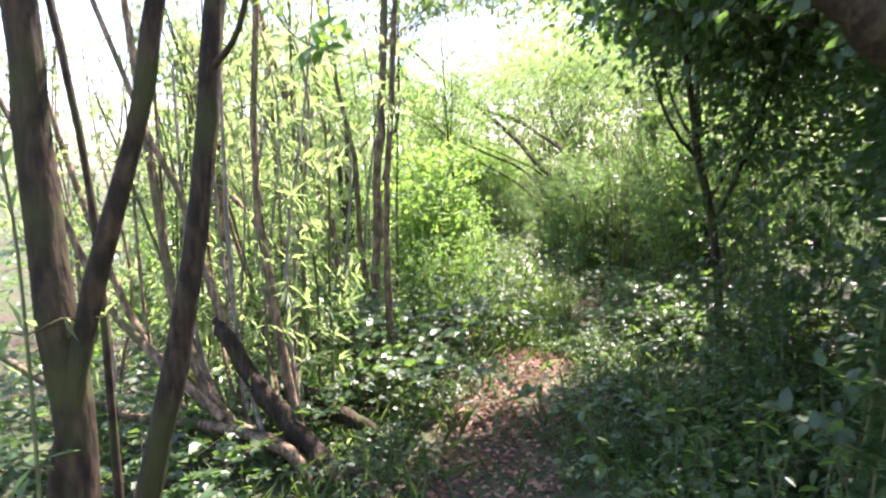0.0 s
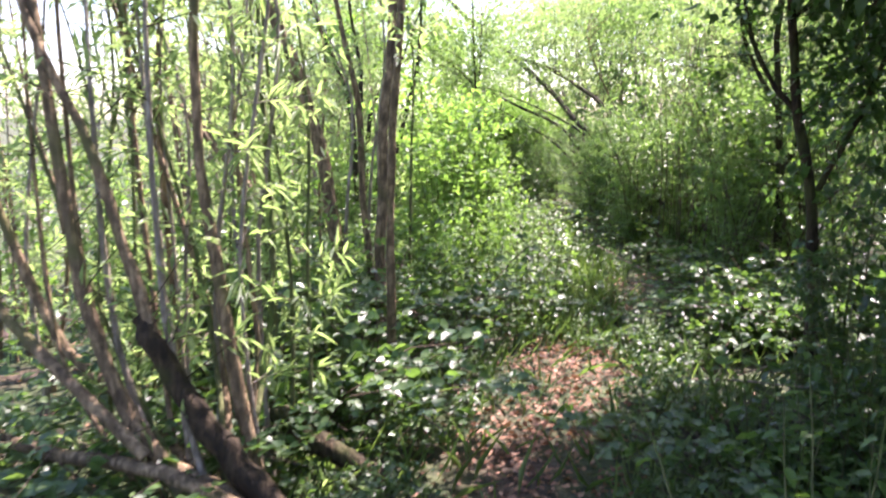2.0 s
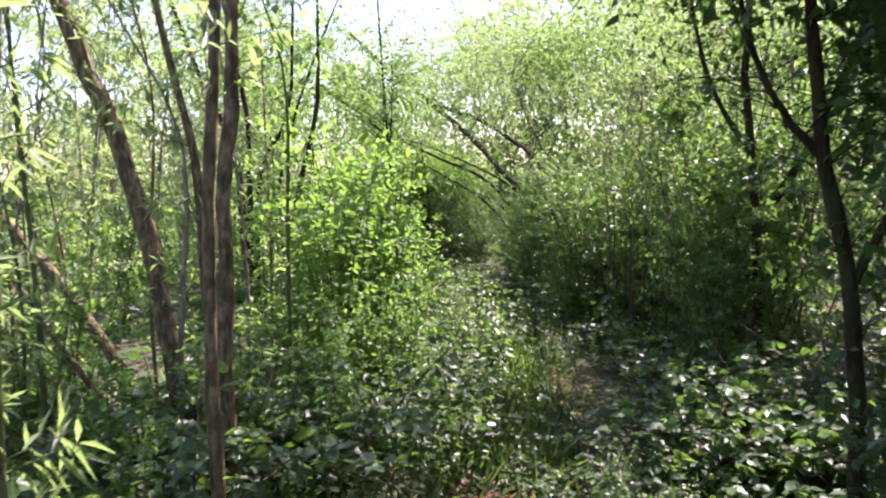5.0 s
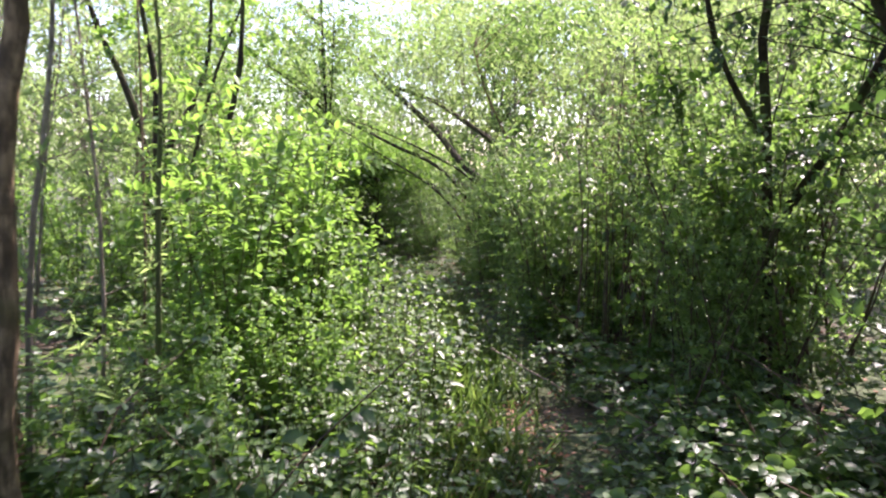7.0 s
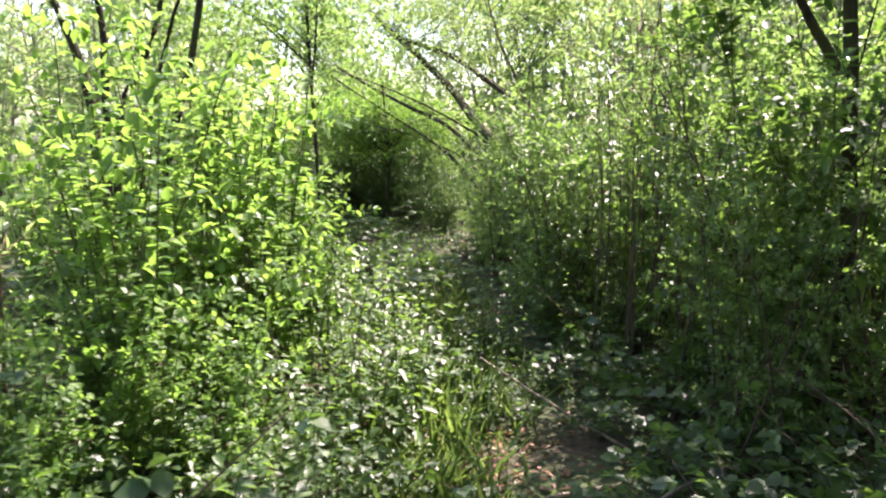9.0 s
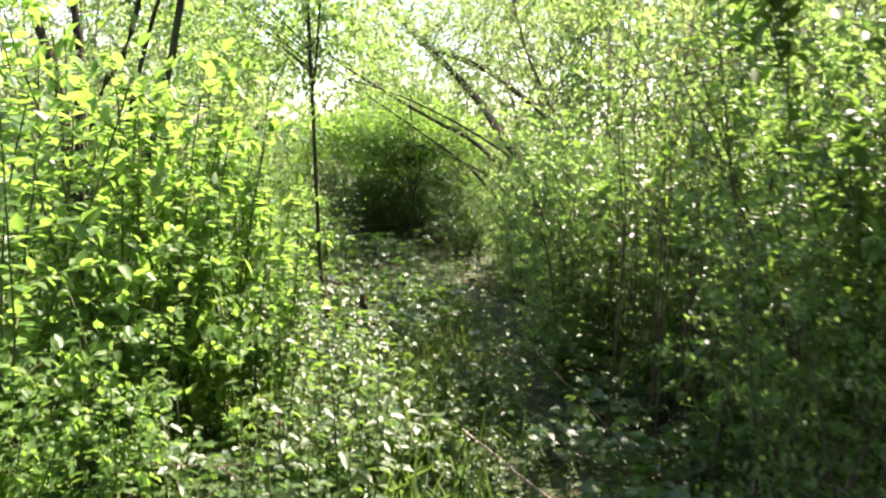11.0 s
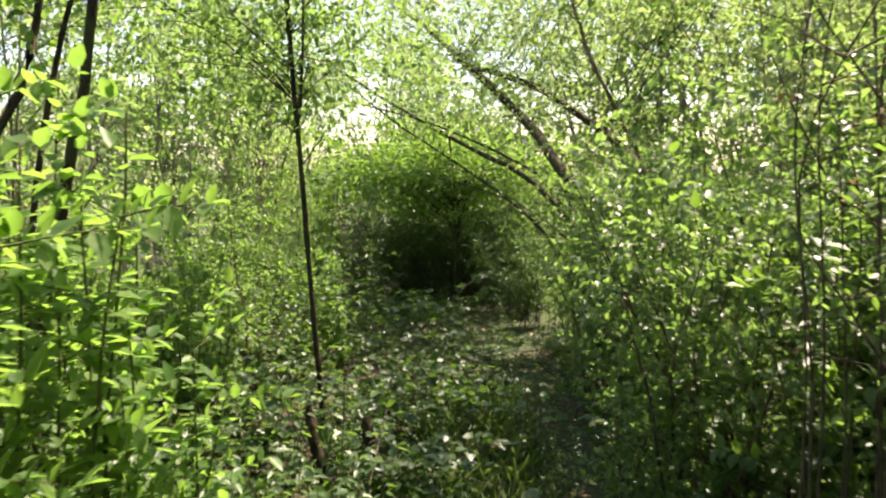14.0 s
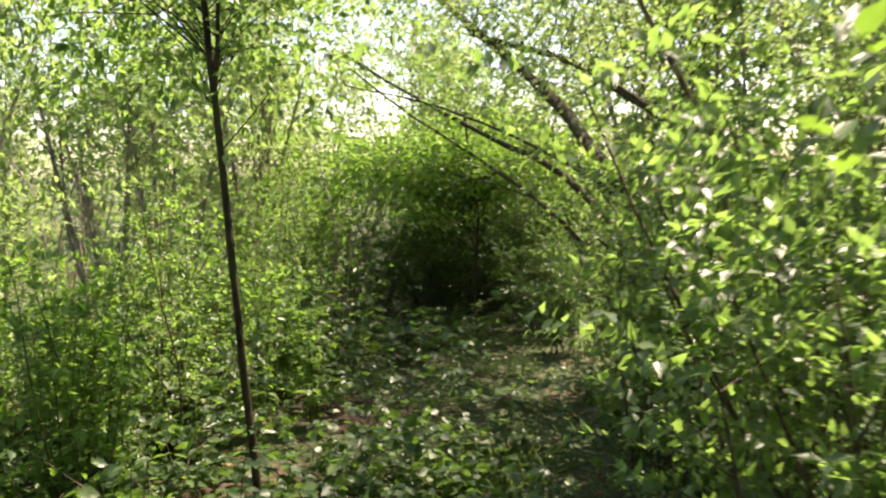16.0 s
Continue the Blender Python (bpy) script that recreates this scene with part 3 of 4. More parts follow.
# The last two crown masses are added overhead to shade track and hedge.
stem_thing("leaning_tree", [(2.7, 12.9, -0.05), (1.85, 13.5, 0.75), (1.05, 14.5, 1.42), (0.52, 15.6, 1.95), (-0.45, 16.8, 2.78), (-1.35, 17.6, 3.5), (-2.0, 18.1, 4.1)], 0.06, 0.028, BARK_DARK,
           "dark leaning tree hanging across the path", extras=[([(-0.2, 16.5, 2.6), (0.48, 16.2, 2.36), (1.05, 15.4, 1.98), (1.41, 14.8, 1.7), (2.0, 14.2, 1.0)], 0.026, 0.045)],
           twigs=20, leaf=SALLOW, size=0.06, leaf_w=0.35, twig_from=0.5, crown=[((0.3, 16.8, 3.4), (1.1, 0.7, 0.6), 42, 80), ((1.3, 14.6, 3.4), (1.3, 1.3, 0.4), 55, 80), ((2.7, 12.6, 3.3), (0.6, 0.8, 0.3), 14, 75)])
stem_thing("leaning_branch", [(1.6, 14.3, 0.3), (0.79, 15.0, 1.32), (-0.05, 16.0, 1.71), (-1.16, 17.0, 2.21), (-2.18, 17.5, 2.78)], 0.03, 0.014, BARK_DARK,
           "thin dark stem leaning low over the path", group="leaning stems", extras=[([(1.2, 14.6, 0.5), (0.68, 15.0, 1.09), (-0.15, 16.0, 1.53), (-1.07, 16.6, 2.02), (-1.8, 17, 2.5)], 0.02, 0.008), ([(1.9, 13.6, 0.4), (1.3, 14.2, 1.15), (0.5, 14.9, 1.62), (-0.5, 15.6, 2.0), (-1.5, 16.2, 2.25)], 0.017, 0.006), ([(1.6, 14.0, 0.3), (0.95, 14.8, 1.0), (0.25, 15.5, 1.3), (-0.5, 16.1, 1.45)], 0.013, 0.005), ([(2.1, 13.8, 0.6), (1.5, 14.6, 1.6), (0.7, 15.4, 2.2), (-0.3, 16.2, 2.6)], 0.016, 0.006)],
           twigs=26, leaf=SALLOW, size=0.055, leaf_w=0.4, twig_from=0.3,
           crown=[((-0.7, 15.7, 2.95), (1.4, 0.6, 0.3), 50, 75), ((0.6, 15.6, 2.3), (0.8, 0.7, 0.3), 26, 70)])
stem_thing("sapling", [(-0.08, 12.3, -0.03), (-0.1, 12.3, 0.32), (-0.15, 12.3, 0.93), (-0.18, 12.3, 1.43), (-0.21, 12.3, 1.86), (-0.24, 12.3, 2.3)], 0.018, 0.011, BARK_DARK,
           "thin dark upright sapling beside the path", extras=[([(-0.2, 12.3, 1.8), (-0.17, 12.3, 2.1), (-0.15, 12.32, 2.8)], 0.01, 0.005)],
           twigs=34, leaf=FINE, size=0.055, leaf_w=0.5, grow=1.2, twig_from=0.55, twig_len=(0.35, 0.8),
           crown=[((-0.8, 12.5, 2.8), (1.7, 1.0, 0.5), 36, 80), ((-0.9, 12.7, 2.15), (1.2, 0.7, 0.28), 30, 90), ((0.1, 12.6, 2.6), (0.7, 0.6, 0.25), 14, 90)])
# Its crown mass is an unseen addition that keeps sun off the track.
stem_thing("right_stem", [(1.75, 13.0, -0.05), (1.66, 13.0, 1.19), (1.59, 13.0, 1.57), (1.46, 13.0, 1.84), (1.31, 13.0, 2.14)], 0.016, 0.01, BARK_WARM,
           "brown stem leaning out of the hedge", "stem", twigs=30, leaf=FINE, size=0.055, grow=0.5, twig_from=0.3, crown=[((1.8, 13.1, 3.0), (0.6, 1.1, 0.28), 34, 80)])
for x, y, h, lean in ((0.22, 11.55, 0.46, -0.06), (0.47, 11.6, 0.42, -0.05)):
    stem_thing("cut_stub", [(x + 0.04, y, -0.05), (x + 0.02 + lean * 0.3, y, h * 0.5), (x + lean, y + 0.04, h)], 0.032, 0.026, BARK_DARK, "short dark leaning stub beside the path", "stump", "cut stubs",
               twigs=4, leaf=GLADE, size=0.06, leaf_w=0.55, twig_len=(0.1, 0.25), broad=2)
stool2 = [([(-1.5, 11.4, 0.1), (-1.48, 11.4, 1.6), (-1.48, 11.4, 2.09), (-1.59, 11.4, 2.74), (-1.7, 11.4, 4.0)], 0.034, 0.014),
          ([(-1.45, 11.4, 0.1), (-1.37, 11.4, 1.5), (-1.11, 11.4, 2.0), (-1.0, 11.4, 2.49), (-0.95, 11.4, 3.6)], 0.03, 0.012),
          ([(-1.3, 11.4, 0.1), (-0.91, 11.4, 1.58), (-0.76, 11.4, 2.19), (-0.73, 11.4, 2.65), (-0.7, 11.4, 3.9)], 0.032, 0.012),
          ([(-1.4, 11.5, 0.1), (-1.2, 11.5, 1.4), (-0.95, 11.5, 2.3), (-0.5, 11.6, 3.4)], 0.02, 0.008)]
stem_thing("shrub_stool", [(-1.5, 11.4, -0.05), (-1.6, 11.4, 1.57), (-1.8, 11.4, 2.18), (-2.01, 11.4, 2.66), (-2.4, 11.4, 3.8)], 0.042, 0.015, BARK_DARK,
           "many-stemmed dark hazel stool behind the leafy shrubs", extras=stool2, twigs=22, leaf=LIME, size=0.075, leaf_w=0.6, twig_from=0.55)
# Second and third crown masses are placed to shade the ground below.
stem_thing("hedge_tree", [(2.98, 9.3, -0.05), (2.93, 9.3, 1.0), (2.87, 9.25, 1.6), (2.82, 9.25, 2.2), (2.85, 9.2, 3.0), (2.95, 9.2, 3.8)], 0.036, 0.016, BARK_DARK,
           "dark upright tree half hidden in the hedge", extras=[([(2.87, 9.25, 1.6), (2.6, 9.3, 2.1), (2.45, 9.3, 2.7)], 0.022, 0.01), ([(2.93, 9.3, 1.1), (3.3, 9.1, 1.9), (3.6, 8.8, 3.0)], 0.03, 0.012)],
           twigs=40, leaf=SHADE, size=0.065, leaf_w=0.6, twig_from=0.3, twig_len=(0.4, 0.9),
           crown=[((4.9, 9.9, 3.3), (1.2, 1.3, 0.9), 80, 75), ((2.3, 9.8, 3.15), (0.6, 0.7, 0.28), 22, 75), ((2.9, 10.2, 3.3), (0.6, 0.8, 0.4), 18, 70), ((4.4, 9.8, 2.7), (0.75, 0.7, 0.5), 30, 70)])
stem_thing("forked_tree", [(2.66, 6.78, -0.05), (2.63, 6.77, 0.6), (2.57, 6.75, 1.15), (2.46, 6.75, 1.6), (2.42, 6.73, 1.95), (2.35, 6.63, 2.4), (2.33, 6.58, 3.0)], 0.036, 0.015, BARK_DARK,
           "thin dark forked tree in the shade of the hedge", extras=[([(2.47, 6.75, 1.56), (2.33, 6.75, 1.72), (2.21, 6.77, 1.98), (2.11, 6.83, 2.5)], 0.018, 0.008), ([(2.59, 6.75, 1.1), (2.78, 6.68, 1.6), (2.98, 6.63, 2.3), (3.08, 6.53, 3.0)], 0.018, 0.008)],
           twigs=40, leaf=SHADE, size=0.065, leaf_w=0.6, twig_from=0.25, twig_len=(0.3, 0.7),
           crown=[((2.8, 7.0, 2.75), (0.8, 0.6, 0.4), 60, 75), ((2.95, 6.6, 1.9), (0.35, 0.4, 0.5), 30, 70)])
# The last three crown masses are added above view to block sun and sky.
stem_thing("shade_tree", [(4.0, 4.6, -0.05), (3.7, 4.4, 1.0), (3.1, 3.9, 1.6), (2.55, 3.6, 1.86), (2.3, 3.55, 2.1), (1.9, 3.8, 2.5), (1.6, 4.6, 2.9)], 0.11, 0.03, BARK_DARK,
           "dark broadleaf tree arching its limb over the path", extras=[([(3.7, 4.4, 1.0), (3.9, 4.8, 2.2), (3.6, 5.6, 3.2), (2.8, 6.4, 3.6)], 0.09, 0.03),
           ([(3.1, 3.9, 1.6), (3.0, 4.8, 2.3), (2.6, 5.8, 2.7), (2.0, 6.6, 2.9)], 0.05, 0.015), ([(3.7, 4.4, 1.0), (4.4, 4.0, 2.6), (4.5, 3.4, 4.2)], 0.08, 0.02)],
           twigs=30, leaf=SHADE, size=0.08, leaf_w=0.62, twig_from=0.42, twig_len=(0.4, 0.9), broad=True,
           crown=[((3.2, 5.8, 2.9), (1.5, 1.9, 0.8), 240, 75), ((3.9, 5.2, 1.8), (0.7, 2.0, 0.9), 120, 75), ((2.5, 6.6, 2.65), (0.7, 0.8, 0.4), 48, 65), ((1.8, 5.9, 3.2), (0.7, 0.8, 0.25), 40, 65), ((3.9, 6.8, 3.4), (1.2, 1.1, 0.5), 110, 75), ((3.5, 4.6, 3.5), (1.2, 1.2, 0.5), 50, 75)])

# ---- undergrowth ----
def patch(count, where, lo, hi):
    out = []
    for _ in range(count):
        x, y = where()
        out.append((x, y, rng.uniform(lo, hi), rng.uniform(0, 360)))
    return out


def left_floor():
    while True:
        x, y = rng.uniform(-1.9, 1.1), rng.uniform(1.5, 15.5)
        if x < path_x(y) - (0.75 if y < 7.2 else 0.25) and not (y < 5.2 and x > -0.15):
            return x, y


def right_floor():
    while True:
        x, y = rng.uniform(0.5, 4.0), rng.uniform(2.2, 14)
        if x > path_x(y) + (0.8 if y < 7.2 else 0.3 if y > 10.2 else 0.65):
            return x, y


def on_track():
    y = rng.uniform(7.4, 16.5)
    return path_x(y) + rng.normal() * 0.3, y


def left_bank():
    return rng.uniform(-0.9, 0.55), rng.uniform(5.5, 7.6)


def path_end():
    return rng.uniform(0.2, 1.35), rng.uniform(7.5, 9.6)


def hedge_foot():
    y = rng.uniform(8.8, 13)
    return path_x(y) + rng.uniform(0.85, 1.3), y


def margin():
    y = rng.uniform(2.8, 7.4)
    return path_x(y) + (rng.uniform(0.4, 0.8) if rng.uniform() < 0.65 else -rng.uniform(0.42, 0.7)), y


def left_near():
    return rng.uniform(-1.9, 0.05), rng.uniform(3.1, 5.4)


def right_near():
    return rng.uniform(2.05, 3.3), rng.uniform(2.9, 5.6)


def by_stool():
    return rng.uniform(0.3, 0.85), rng.uniform(4.75, 5.7)


def far_left():
    return rng.uniform(-1.8, 0.7), rng.uniform(10.2, 14.0)


def track_side():
    return rng.uniform(0.3, 1.15), rng.uniform(9.3, 11.2)


def far_floor():
    return rng.uniform(-1.9, -0.2), rng.uniform(13.8, 16.6)


def walked_way():
    return rng.uniform(1.0, 2.4), rng.uniform(7.0, 10.5)


def sunny_bank():
    return rng.uniform(2.2, 2.75), rng.uniform(7.3, 8.2)


def right_bank():
    y = rng.uniform(5.8, 8.8)
    return rng.uniform(2.8, 3.5) if y < 7.1 else rng.uniform(2.5, 3.4), y


brambles = [bramble((0, 0, 0), "low green bramble clump beside the path", "brambles") for _ in range(6)]
spread_copies(brambles, patch(24, left_floor, 0.75, 1.25))
for count, where, low, high, label in (
        (18, right_floor, 0.7, 1.2, "dark green bramble clump in the shade of the hedge"),
        (16, on_track, 0.35, 0.6, "small bramble seedling growing over the old path"),
        (24, far_left, 0.8, 1.2, "leafy bramble clump round the foot of the sapling"),
        (18, left_near, 0.7, 1.05, "bramble clump under the coppice stems"),
        (18, right_near, 0.7, 1.0, "shaded bramble clump under the broadleaf tree"),
        (40, margin, 0.35, 0.6, "low bramble sprig at the edge of the leaf litter"),
        (6, by_stool, 0.4, 0.6, "small bramble clump beside the old stool"),
        (34, right_bank, 0.9, 1.15, "tall sunlit bramble clump with shiny leaves"),
        (18, left_bank, 1.05, 1.45, "tall dense bramble clump round the pole trunks"),
        (14, path_end, 0.6, 0.95, "green bramble clump closing the end of the path"),
        (10, hedge_foot, 0.75, 1.05, "bramble clump at the foot of the hedge"),
        (16, far_floor, 0.4, 0.65, "low bramble growth in front of the dark hollow"),
        (26, walked_way, 0.4, 0.58, "low bramble runners trodden down along the way"),
        (9, sunny_bank, 0.85, 1.1, "sunlit bramble with pale shining leaves"),
        (8, track_side, 0.45, 0.7, "low bramble clump creeping over the old path")):
    spread_copies(brambles, patch(count, where, low, high), label, False)

nettles = [nettle((0, 0, 0), 0.75, "soft green nettles growing thick over the old path", "nettles") for _ in range(4)]


def herb_strip():
    y = rng.uniform(7.2, 15.0)
    x = path_x(y) + rng.normal() * 0.42
    return (min(x - 0.25, 1.0) if y < 10.4 else x), y


def far_track():
    y = rng.uniform(11.5, 16.4)
    return path_x(y) + rng.uniform(-0.35, 0.5), y


def sunny_left():
    y = rng.uniform(10.6, 14.8)
    return rng.uniform(-2.4, 0.4 if y < 12 else -0.6), y


spread_copies(nettles, [(x, y, k * (1.0 if y < 11 else 0.55), a) for x, y, k, a in patch(70, herb_strip, 0.6, 1.0)])
spread_copies(nettles, patch(36, sunny_left, 0.7, 1.15), "upright green nettles in the sunny clearing", False)
spread_copies(nettles, patch(26, margin, 0.3, 0.5), "short nettles at the edge of the leaf litter", False)
spread_copies(nettles, patch(24, walked_way, 0.35, 0.5), "trodden nettles along the overgrown way", False)
spread_copies(nettles, patch(30, far_track, 0.28, 0.45), "low green herbs covering the far end of the way", False)
spread_copies(nettles, patch(22, left_bank, 0.7, 1.1), "green nettles standing among the brambles", False)
spread_copies(nettles, patch(26, right_near, 0.7, 1.15), "dark nettles in the shade beside the path", False)

shrubs = [tall_herb((0, 0, 0), 1.75, "bright yellow-green leafy shrub in full sun", "leafy shrubs") for _ in range(4)]
spots = []
for x, y in ((0.15, 10.2), (0.1, 9.7), (0.25, 9.95), (-0.05, 10.35), (-0.3, 10.1), (0.2, 9.2), (0.0, 9.0), (-0.3, 9.3), (-0.45, 9.75),
             (0.15, 8.75), (0.27, 9.5), (-0.1, 9.55)):
    spots.append((x, y, rng.uniform(0.8, 1.05) * (1.0 if y < 9.6 else 1.04), rng.uniform(0, 360)))
for _ in range(18):
    spots.append((rng.uniform(-3.6, -0.8), rng.uniform(5.5, 13.5), rng.uniform(0.5, 0.9), rng.uniform(0, 360)))
for _ in range(14):
    spots.append((rng.uniform(-4.5, -1.0), rng.uniform(12.5, 16.5), rng.uniform(0.35, 0.55), rng.uniform(0, 360)))
for _ in range(12):
    spots.append((rng.uniform(-0.8, 0.7), rng.uniform(7.5, 8.8), rng.uniform(0.3, 0.5), rng.uniform(0, 360)))
for _ in range(12):
    spots.append((rng.uniform(-2.2, -0.85), rng.uniform(12.6, 15.2), rng.uniform(0.4, 0.6), rng.uniform(0, 360)))
for _ in range(16):
    spots.append((rng.uniform(-2.6, -0.5), rng.uniform(11.6, 14.6), rng.uniform(0.42, 0.68), rng.uniform(0, 360)))
spots += [(0.45, 9.05, 0.6, 35), (0.5, 9.6, 0.65, 125), (0.4, 8.5, 0.5, 215), (0.45, 10.1, 0.6, 305), (-0.75, 11.3, 0.55, 20), (-1.1, 11.9, 0.6, 110), (-0.6, 12.1, 0.45, 200), (-1.5, 12.2, 0.6, 290), (-1.9, 11.6, 0.65, 50), (-0.9, 5.9, 0.5, 70), (-0.55, 6.2, 0.55, 130), (-0.2, 6.5, 0.5, 250), (-1.2, 6.4, 0.6, 310), (0.05, 6.0, 0.42, 15), (-0.7, 6.8, 0.6, 190), (-0.1, 7.1, 0.55, 340)]
spread_copies(shrubs, spots)

broadleaf = [tall_herb((0, 0, 0), 1.9, "green broad-leaved shrub growing out of the hedge", "broadleaf shrubs", GLADE) for k in range(3)]
spots = [(rng.uniform(2.45, 3.0), rng.uniform(9.9, 12.4), rng.uniform(0.8, 1.1), rng.uniform(0, 360)) for _ in range(11)]
spots += [(1.98, 11.3, 0.66, 20), (1.9, 11.95, 0.7, 130), (1.8, 12.5, 0.72, 260), (1.83, 10.95, 0.52, 310), (2.25, 10.9, 0.75, 75),
          (2.8, 9.15, 1.0, 40), (2.9, 9.5, 1.05, 170), (3.3, 9.9, 1.08, 290)]
spread_copies(broadleaf, spots)

hedge = [fine_shrub((0, 0, 0), 2.3, 0.6, "dense fine-leaved shrub in the hedge by the path", "hedge shrubs") for _ in range(4)]
near_hedge = [fine_shrub((0, 0, 0), 2.3, 0.6, "tall fine-leaved hedge shrub leaning towards the path", "near hedge shrubs", None, 0.048, 7, True) for _ in range(2)]
spots, near_spots = [], []
for y in np.arange(9.44, 16.5, 0.62):
    for row in range(2):
        out = 1.85 if y < 9.9 else 1.5 if y < 10.6 else 1.05 if y < 11.6 else 0.8
        size = (rng.uniform(0.65, 0.85) if y < 11.8 else rng.uniform(0.5, 0.62)) + (0.25 if y < 12.2 else 0.08) * row
        (near_spots if y < 12 and row == 0 else spots).append((path_x(y) + out + row * 0.9 + rng.uniform(-0.15, 0.3), y + rng.uniform(-0.2, 0.2), size, rng.uniform(0, 360)))
for y in (8.9, 9.3, 9.7, 10.1):
    near_spots.append((path_x(y) + 1.22 + rng.uniform(-0.05, 0.15), y, rng.uniform(0.52, 0.66), rng.uniform(0, 360)))
for y in (11.2, 11.7, 12.2, 12.7, 13.2, 13.7):
    near_spots.append((path_x(y) + rng.uniform(0.85, 1.1), y, rng.uniform(0.55, 0.7), rng.uniform(0, 360)))
spread_copies(near_hedge, near_spots)
spots += [(1.7, 12.9, 0.62, 40), (1.55, 13.5, 0.68, 160)]
for y in np.arange(13.0, 17, 0.8):
    spots.append((path_x(y) - 1.45 - rng.uniform(0, 0.4), y, rng.uniform(0.45, 0.6), rng.uniform(0, 360)))
spread_copies(hedge, spots)

# The dark leaf colour carries the shade beside the path.
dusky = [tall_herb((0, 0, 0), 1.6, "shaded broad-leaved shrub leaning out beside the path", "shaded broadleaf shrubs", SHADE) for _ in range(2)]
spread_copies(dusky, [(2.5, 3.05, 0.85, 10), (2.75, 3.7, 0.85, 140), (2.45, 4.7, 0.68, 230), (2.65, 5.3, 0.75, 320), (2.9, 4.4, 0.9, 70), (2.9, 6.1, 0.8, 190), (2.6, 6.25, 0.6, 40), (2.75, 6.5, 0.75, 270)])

# Dark leaves again, in place of the shade under the broadleaf tree.
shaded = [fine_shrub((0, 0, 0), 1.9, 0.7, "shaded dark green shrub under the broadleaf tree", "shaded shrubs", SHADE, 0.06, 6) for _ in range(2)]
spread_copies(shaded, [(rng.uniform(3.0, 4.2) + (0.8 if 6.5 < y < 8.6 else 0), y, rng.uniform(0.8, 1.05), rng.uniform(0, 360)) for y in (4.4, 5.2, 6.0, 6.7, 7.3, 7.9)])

# Dark leaves, packed densely, paint in the deep shade of the hollow.
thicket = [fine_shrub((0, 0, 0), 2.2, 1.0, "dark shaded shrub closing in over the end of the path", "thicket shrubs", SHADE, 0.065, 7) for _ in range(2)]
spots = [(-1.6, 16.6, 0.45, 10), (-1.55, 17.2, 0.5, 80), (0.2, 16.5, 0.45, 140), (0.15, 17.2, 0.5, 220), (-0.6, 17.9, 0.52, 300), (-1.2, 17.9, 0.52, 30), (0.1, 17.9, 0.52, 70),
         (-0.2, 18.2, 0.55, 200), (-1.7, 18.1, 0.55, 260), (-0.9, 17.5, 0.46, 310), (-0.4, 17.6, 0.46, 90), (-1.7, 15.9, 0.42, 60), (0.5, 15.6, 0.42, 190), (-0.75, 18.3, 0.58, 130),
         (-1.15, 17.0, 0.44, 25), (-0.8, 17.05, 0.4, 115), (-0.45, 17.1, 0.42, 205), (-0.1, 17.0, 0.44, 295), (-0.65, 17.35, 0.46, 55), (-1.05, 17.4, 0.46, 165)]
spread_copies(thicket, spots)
# The lighter leaf colour paints in sunlight on the thicket's top.
sunlit = [fine_shrub((0, 0, 0), 2.3, 0.7, "bright sunlit shrub rising behind the dark hollow", "sunlit shrubs", LIME, 0.07, 6)]
spread_copies(sunlit, [(-1.5, 18.6, 0.85, 0), (-0.7, 18.8, 0.88, 90), (-2.4, 17.6, 0.75, 200), (0.2, 18.7, 0.85, 300), (-3.1, 16.9, 0.6, 40), (-2.0, 16.3, 0.55, 140), (-3.8, 17.8, 0.7, 250)])
stem_thing("arching_tree", [(-0.35, 16.4, -0.05), (-0.38, 16.4, 0.5), (-0.33, 16.4, 1.0), (-0.4, 16.4, 1.5)], 0.018, 0.01, BARK_DARK,
           "thin dark upright tree arching green boughs over the hollow", "tree", twigs=10, leaf=LIME, size=0.06, leaf_w=0.5, grow=0.5,
           crown=[((-0.75, 17.1, 1.52), (1.35, 1.0, 0.17), 170, 90), ((-0.9, 16.3, 1.45), (0.9, 0.4, 0.1), 18, 70)])

# ---- willow scrub at the sides and beyond ----
willows = [scrub_tree("willow", (0, 0, 0), 4.4, 0.2, "pale willow scrub with many thin upright stems", "willows", SALLOW, BARK_PALE, 6, 0.08, 21, 0.25, 0.026, 0.34) for _ in range(3)]
spots = []
for k in range(14):
    spots.append((rng.uniform(-5.5, -1.8), rng.uniform(5.5, 13), rng.uniform(0.7, 1.0), rng.uniform(0, 360)))
spots = [s for k, s in enumerate(spots) if k % 2]
for k in range(5):
    spots.append((rng.uniform(-6.5, -3.2), rng.uniform(15.5, 18), rng.uniform(0.9, 1.1), rng.uniform(0, 360)))
for k in range(9):
    spots.append((rng.uniform(2.9, 6.0), rng.uniform(15, 19), rng.uniform(0.9, 1.1), rng.uniform(0, 360)))
spots += [(3.3, 13.6, 0.85, 120), (2.7, 14.8, 0.85, 210), (3.5, 15.2, 0.95, 60), (4.3, 12.6, 0.9, 160)]
spread_copies(willows, spots)

woods = [scrub_tree("scrub_tree", (0, 0, 0), 4.2, 0.28, "bushy sunlit tree behind the thicket", "background trees", FINE if k == 2 else SALLOW, BARK_PALE, 5, 0.11, 24, 0.08, 0.035, 0.5, 0.04, 8) for k in range(3)]
spots = []
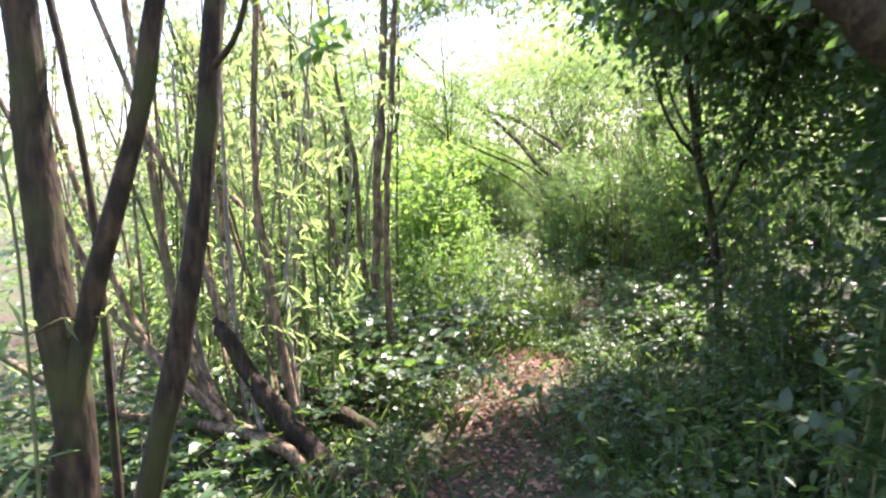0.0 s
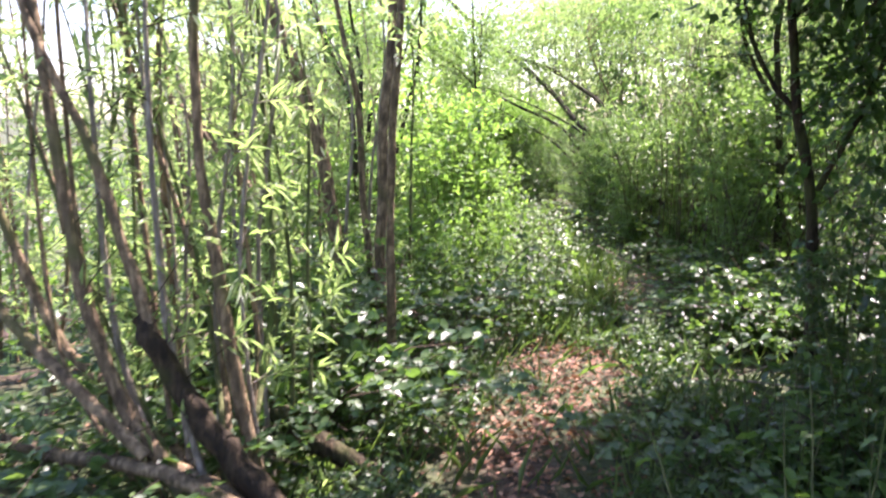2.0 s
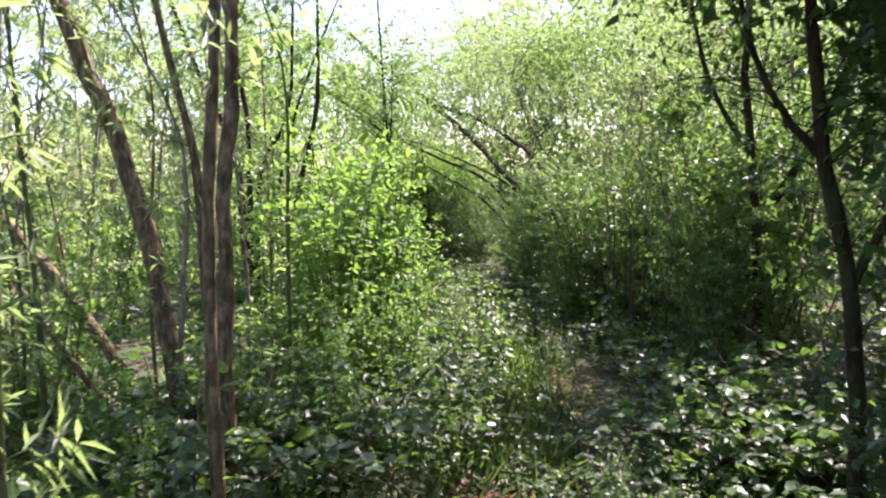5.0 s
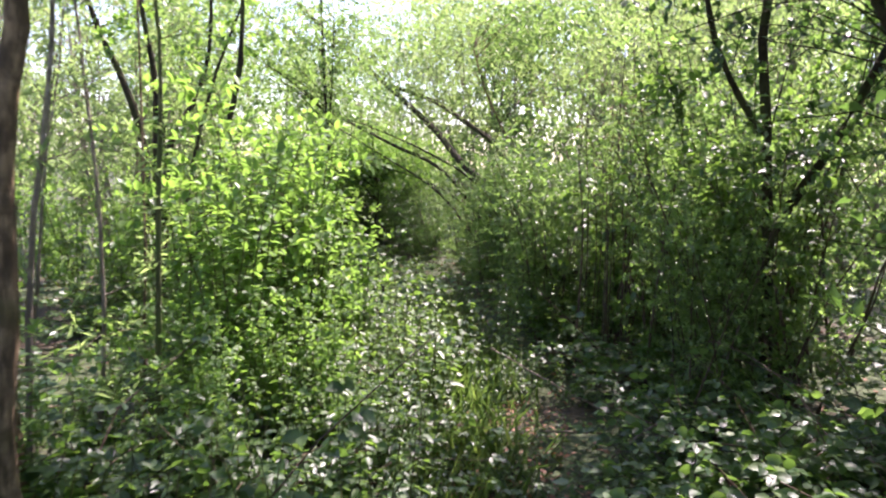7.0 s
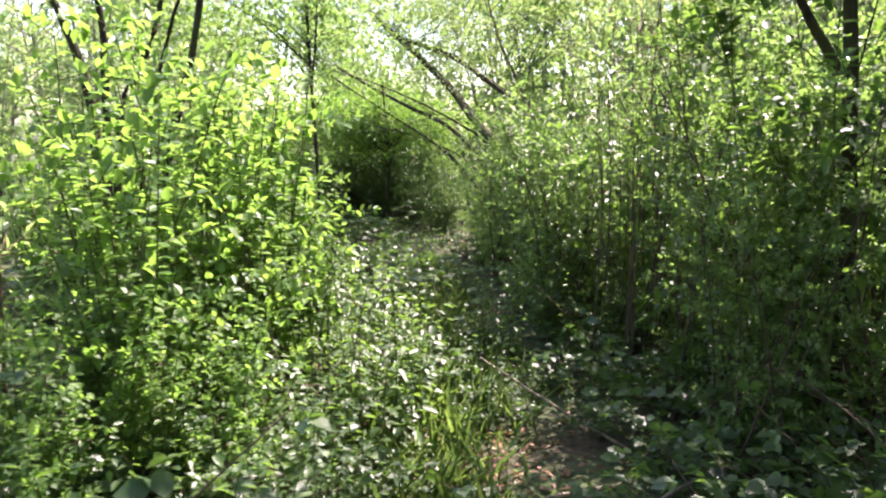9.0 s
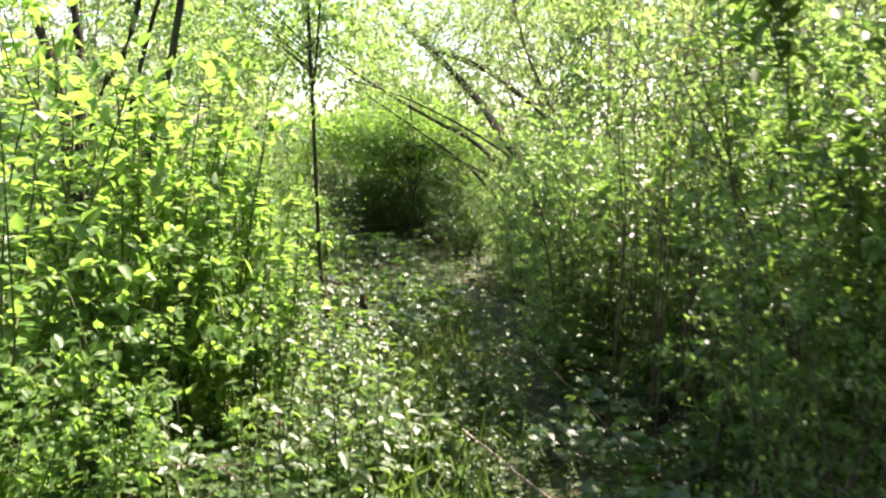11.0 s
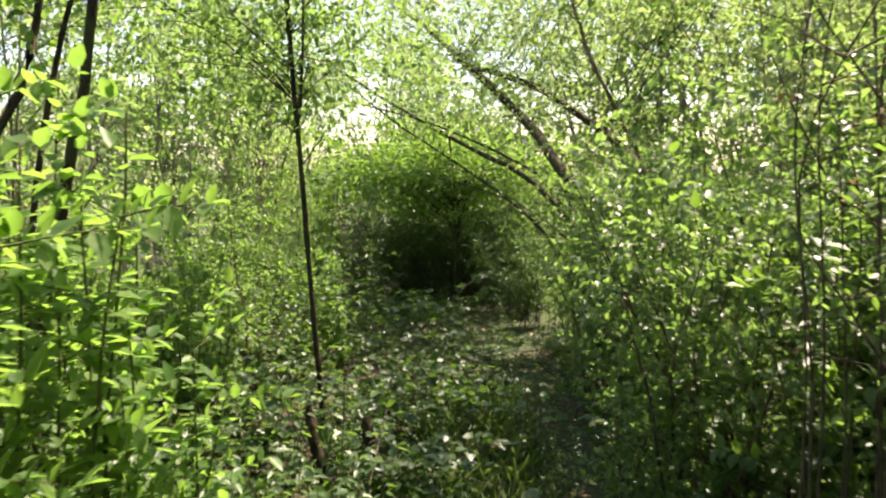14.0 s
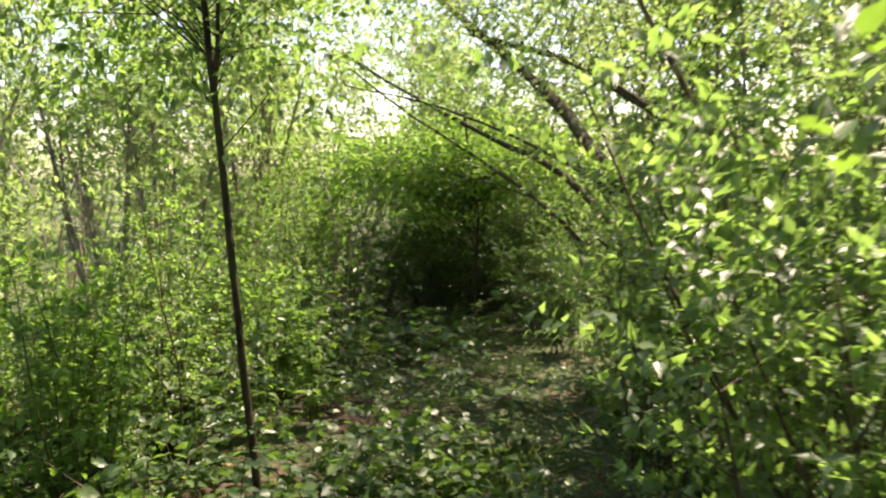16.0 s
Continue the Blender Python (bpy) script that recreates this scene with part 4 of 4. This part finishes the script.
for x in np.concatenate((np.arange(-9, -2, 1.7), np.arange(-1.6, 7, 1.15))):
    spots.append((x + rng.uniform(-0.4, 0.4), 19.6 + rng.uniform(0, 1.2), rng.uniform(0.75, 0.9) * (0.7 if x < -2.6 else 0.9 if x < 0.3 else 1.4), rng.uniform(0, 360)))
for x in np.arange(-12, 12, 1.5):
    spots.append((x + rng.uniform(-0.6, 0.6), 23 + rng.uniform(0, 2.0), rng.uniform(0.9, 1.05) * (1.1 if -3.3 < x < -0.2 else 1.7 if x > 0 else 1.2), rng.uniform(0, 360)))
for y in np.arange(2, 20, 2.1):
    spots.append((-8.6 + rng.uniform(-0.8, 0.8), y, rng.uniform(0.5, 0.7), rng.uniform(0, 360)))
    spots.append((6.2 + rng.uniform(-0.8, 0.8), y, rng.uniform(1.0, 1.3), rng.uniform(0, 360)))
for x in np.arange(-5, 7, 3.0):
    spots.append((x, -4 + rng.uniform(-1, 1), rng.uniform(0.9, 1.1), rng.uniform(0, 360)))
spread_copies(woods, spots)

# thin upright shoots on the sunny side
for k in range(34):
    x, y = rng.uniform(-2.6, 0.05), rng.uniform(5.0, 8.6)
    h = rng.uniform(2.2, 3.4)
    stem_thing("willow_shoot", [(x, y, 0), (x + rng.normal() * 0.06, y, h * 0.35), (x + rng.normal() * 0.12 - 0.05, y, h * 0.7), (x - 0.1 + rng.normal() * 0.2, y, h)], rng.uniform(0.007, 0.017), 0.004,
               (BARK_PALE, SHOOT, BARK_WARM)[k % 3], "thin upright willow shoot with narrow leaves", "shoot", "willow shoots", twigs=16, leaf=SALLOW, size=0.085, leaf_w=0.15, twig_from=0.12, twig_len=(0.15, 0.4), spacing=0.02)

# leafy osier shoots springing from the old stool
for k in range(10):
    x, y, h = rng.uniform(-0.6, 0.25), rng.uniform(4.75, 5.5), rng.uniform(2.1, 2.9)
    stem_thing("osier_shoot", [(x, y, 0), (x + rng.normal() * 0.04, y, h * 0.35), (x + rng.normal() * 0.08, y, h * 0.7), (x + rng.normal() * 0.15, y, h)], rng.uniform(0.008, 0.013), 0.004,
               (SHOOT, BARK_PALE)[k % 2], "upright osier shoot with long drooping narrow leaves", "shoot", "osier shoots", twigs=24, leaf=SALLOW, size=0.125, leaf_w=0.14, twig_from=0.2, twig_len=(0.1, 0.25), spacing=0.022, broad=True)

# dry pale stalks in the sunny clearing
for k in range(70):
    x, y = rng.uniform(-4.4, -1.3), rng.uniform(13.5, 17.5)
    h = rng.uniform(0.9, 1.9)
    stem_thing("dry_stalk", [(x, y, 0), (x + rng.normal() * 0.08, y, h * 0.5), (x + rng.normal() * 0.3, y, h)], 0.008, 0.004, DEAD, "dry pale dead stalk in the sunny clearing", "stalk", "dry stalks")

# fallen sticks under the hedge
for k in range(16):
    x, y, a = rng.uniform(1.8, 3.0), rng.uniform(6.5, 10.5), rng.uniform(0, 2 * np.pi)
    l = rng.uniform(0.4, 1.1)
    dx, dy = math.cos(a) * l, math.sin(a) * l
    stem_thing("fallen_stick", [(x, y, 0.02), (x + dx * 0.5, y + dy * 0.5, 0.12 + rng.uniform(0, 0.15)), (x + dx, y + dy, rng.uniform(0.02, 0.4))], 0.009, 0.004, DEAD, "dry bare stick lying under the hedge", "stick", "fallen sticks")

# thin dark stems in the depth of the hedge
for k in range(18):
    x, y, h = rng.uniform(2.35, 3.3), rng.uniform(9.4, 11.4), rng.uniform(1.2, 2.0)
    lean = rng.normal() * 0.45
    stem_thing("hedge_sapling", [(x, y, 0), (x + lean * 0.3, y, h * 0.4), (x + lean * 0.8, y, h * 0.75), (x + lean * 1.3, y, h)], rng.uniform(0.005, 0.009), 0.002, TWIG, "thin dark sapling in the depth of the hedge", "sapling", "hedge saplings",
               twigs=5, leaf=FINE, size=0.04, leaf_w=0.55, twig_from=0.5, twig_len=(0.15, 0.4))

# dry canes arching out of the hedge
for x, y, dx, h in ((2.45, 9.2, 0.3, 0.6), (2.5, 9.3, 0.45, 0.5)):
    stem_thing("dry_cane", [(x, y, -0.02), (x + 0.02, y - 0.15, h * 0.8), (x + dx * 0.4, y - 0.4, h), (x + dx, y - 0.85, h * 0.85), (x + dx * 1.5, y - 1.25, h * 0.35)], 0.0045, 0.002, TWIG, "dry brown cane arching out of the hedge", "cane", "dry canes")

# dead brush standing in the hedge
brush = []
for k in range(15):
    a, h, out = rng.uniform(0, 2 * np.pi), rng.uniform(1.4, 2.15), rng.uniform(0.1, 0.45)
    brush.append(([(2.25 + math.cos(a) * out * 0.9, 10.5 + math.sin(a) * out * 0.9, 0.0), (2.25 + math.cos(a) * out * 0.8, 10.5 + math.sin(a) * out * 0.8, h * 0.5), (2.25 + math.cos(a) * out, 10.5 + math.sin(a) * out, h * 0.8),
                   (2.25 + math.cos(a + 0.5) * out * 1.5, 10.5 + math.sin(a + 0.5) * out * 1.5, h)], 0.0045, 0.0015))
stem_thing("dead_brush", [(2.25, 10.5, -0.03), (2.22, 10.48, 0.9), (2.15, 10.45, 1.9)], 0.006, 0.002, TWIG, "dry brown dead brush standing in the hedge", "brush", extras=brush,
           twigs=4, leaf=LITTER, size=0.03, leaf_w=0.4, twig_from=0.6, twig_len=(0.15, 0.35), spacing=0.04)

# low growth over the far ground
def anywhere():
    while True:
        x, y = rng.uniform(-13, 11), rng.uniform(-5, 26)
        if abs(x - path_x(y)) > 1.0 or y > 16.8:
            return x, y


scatter_leaves("ground_cover", "low green plants covering the woodland floor", 26000, anywhere, 0.11, 0.075, BRAMBLE, 0.32, 1.0, False)
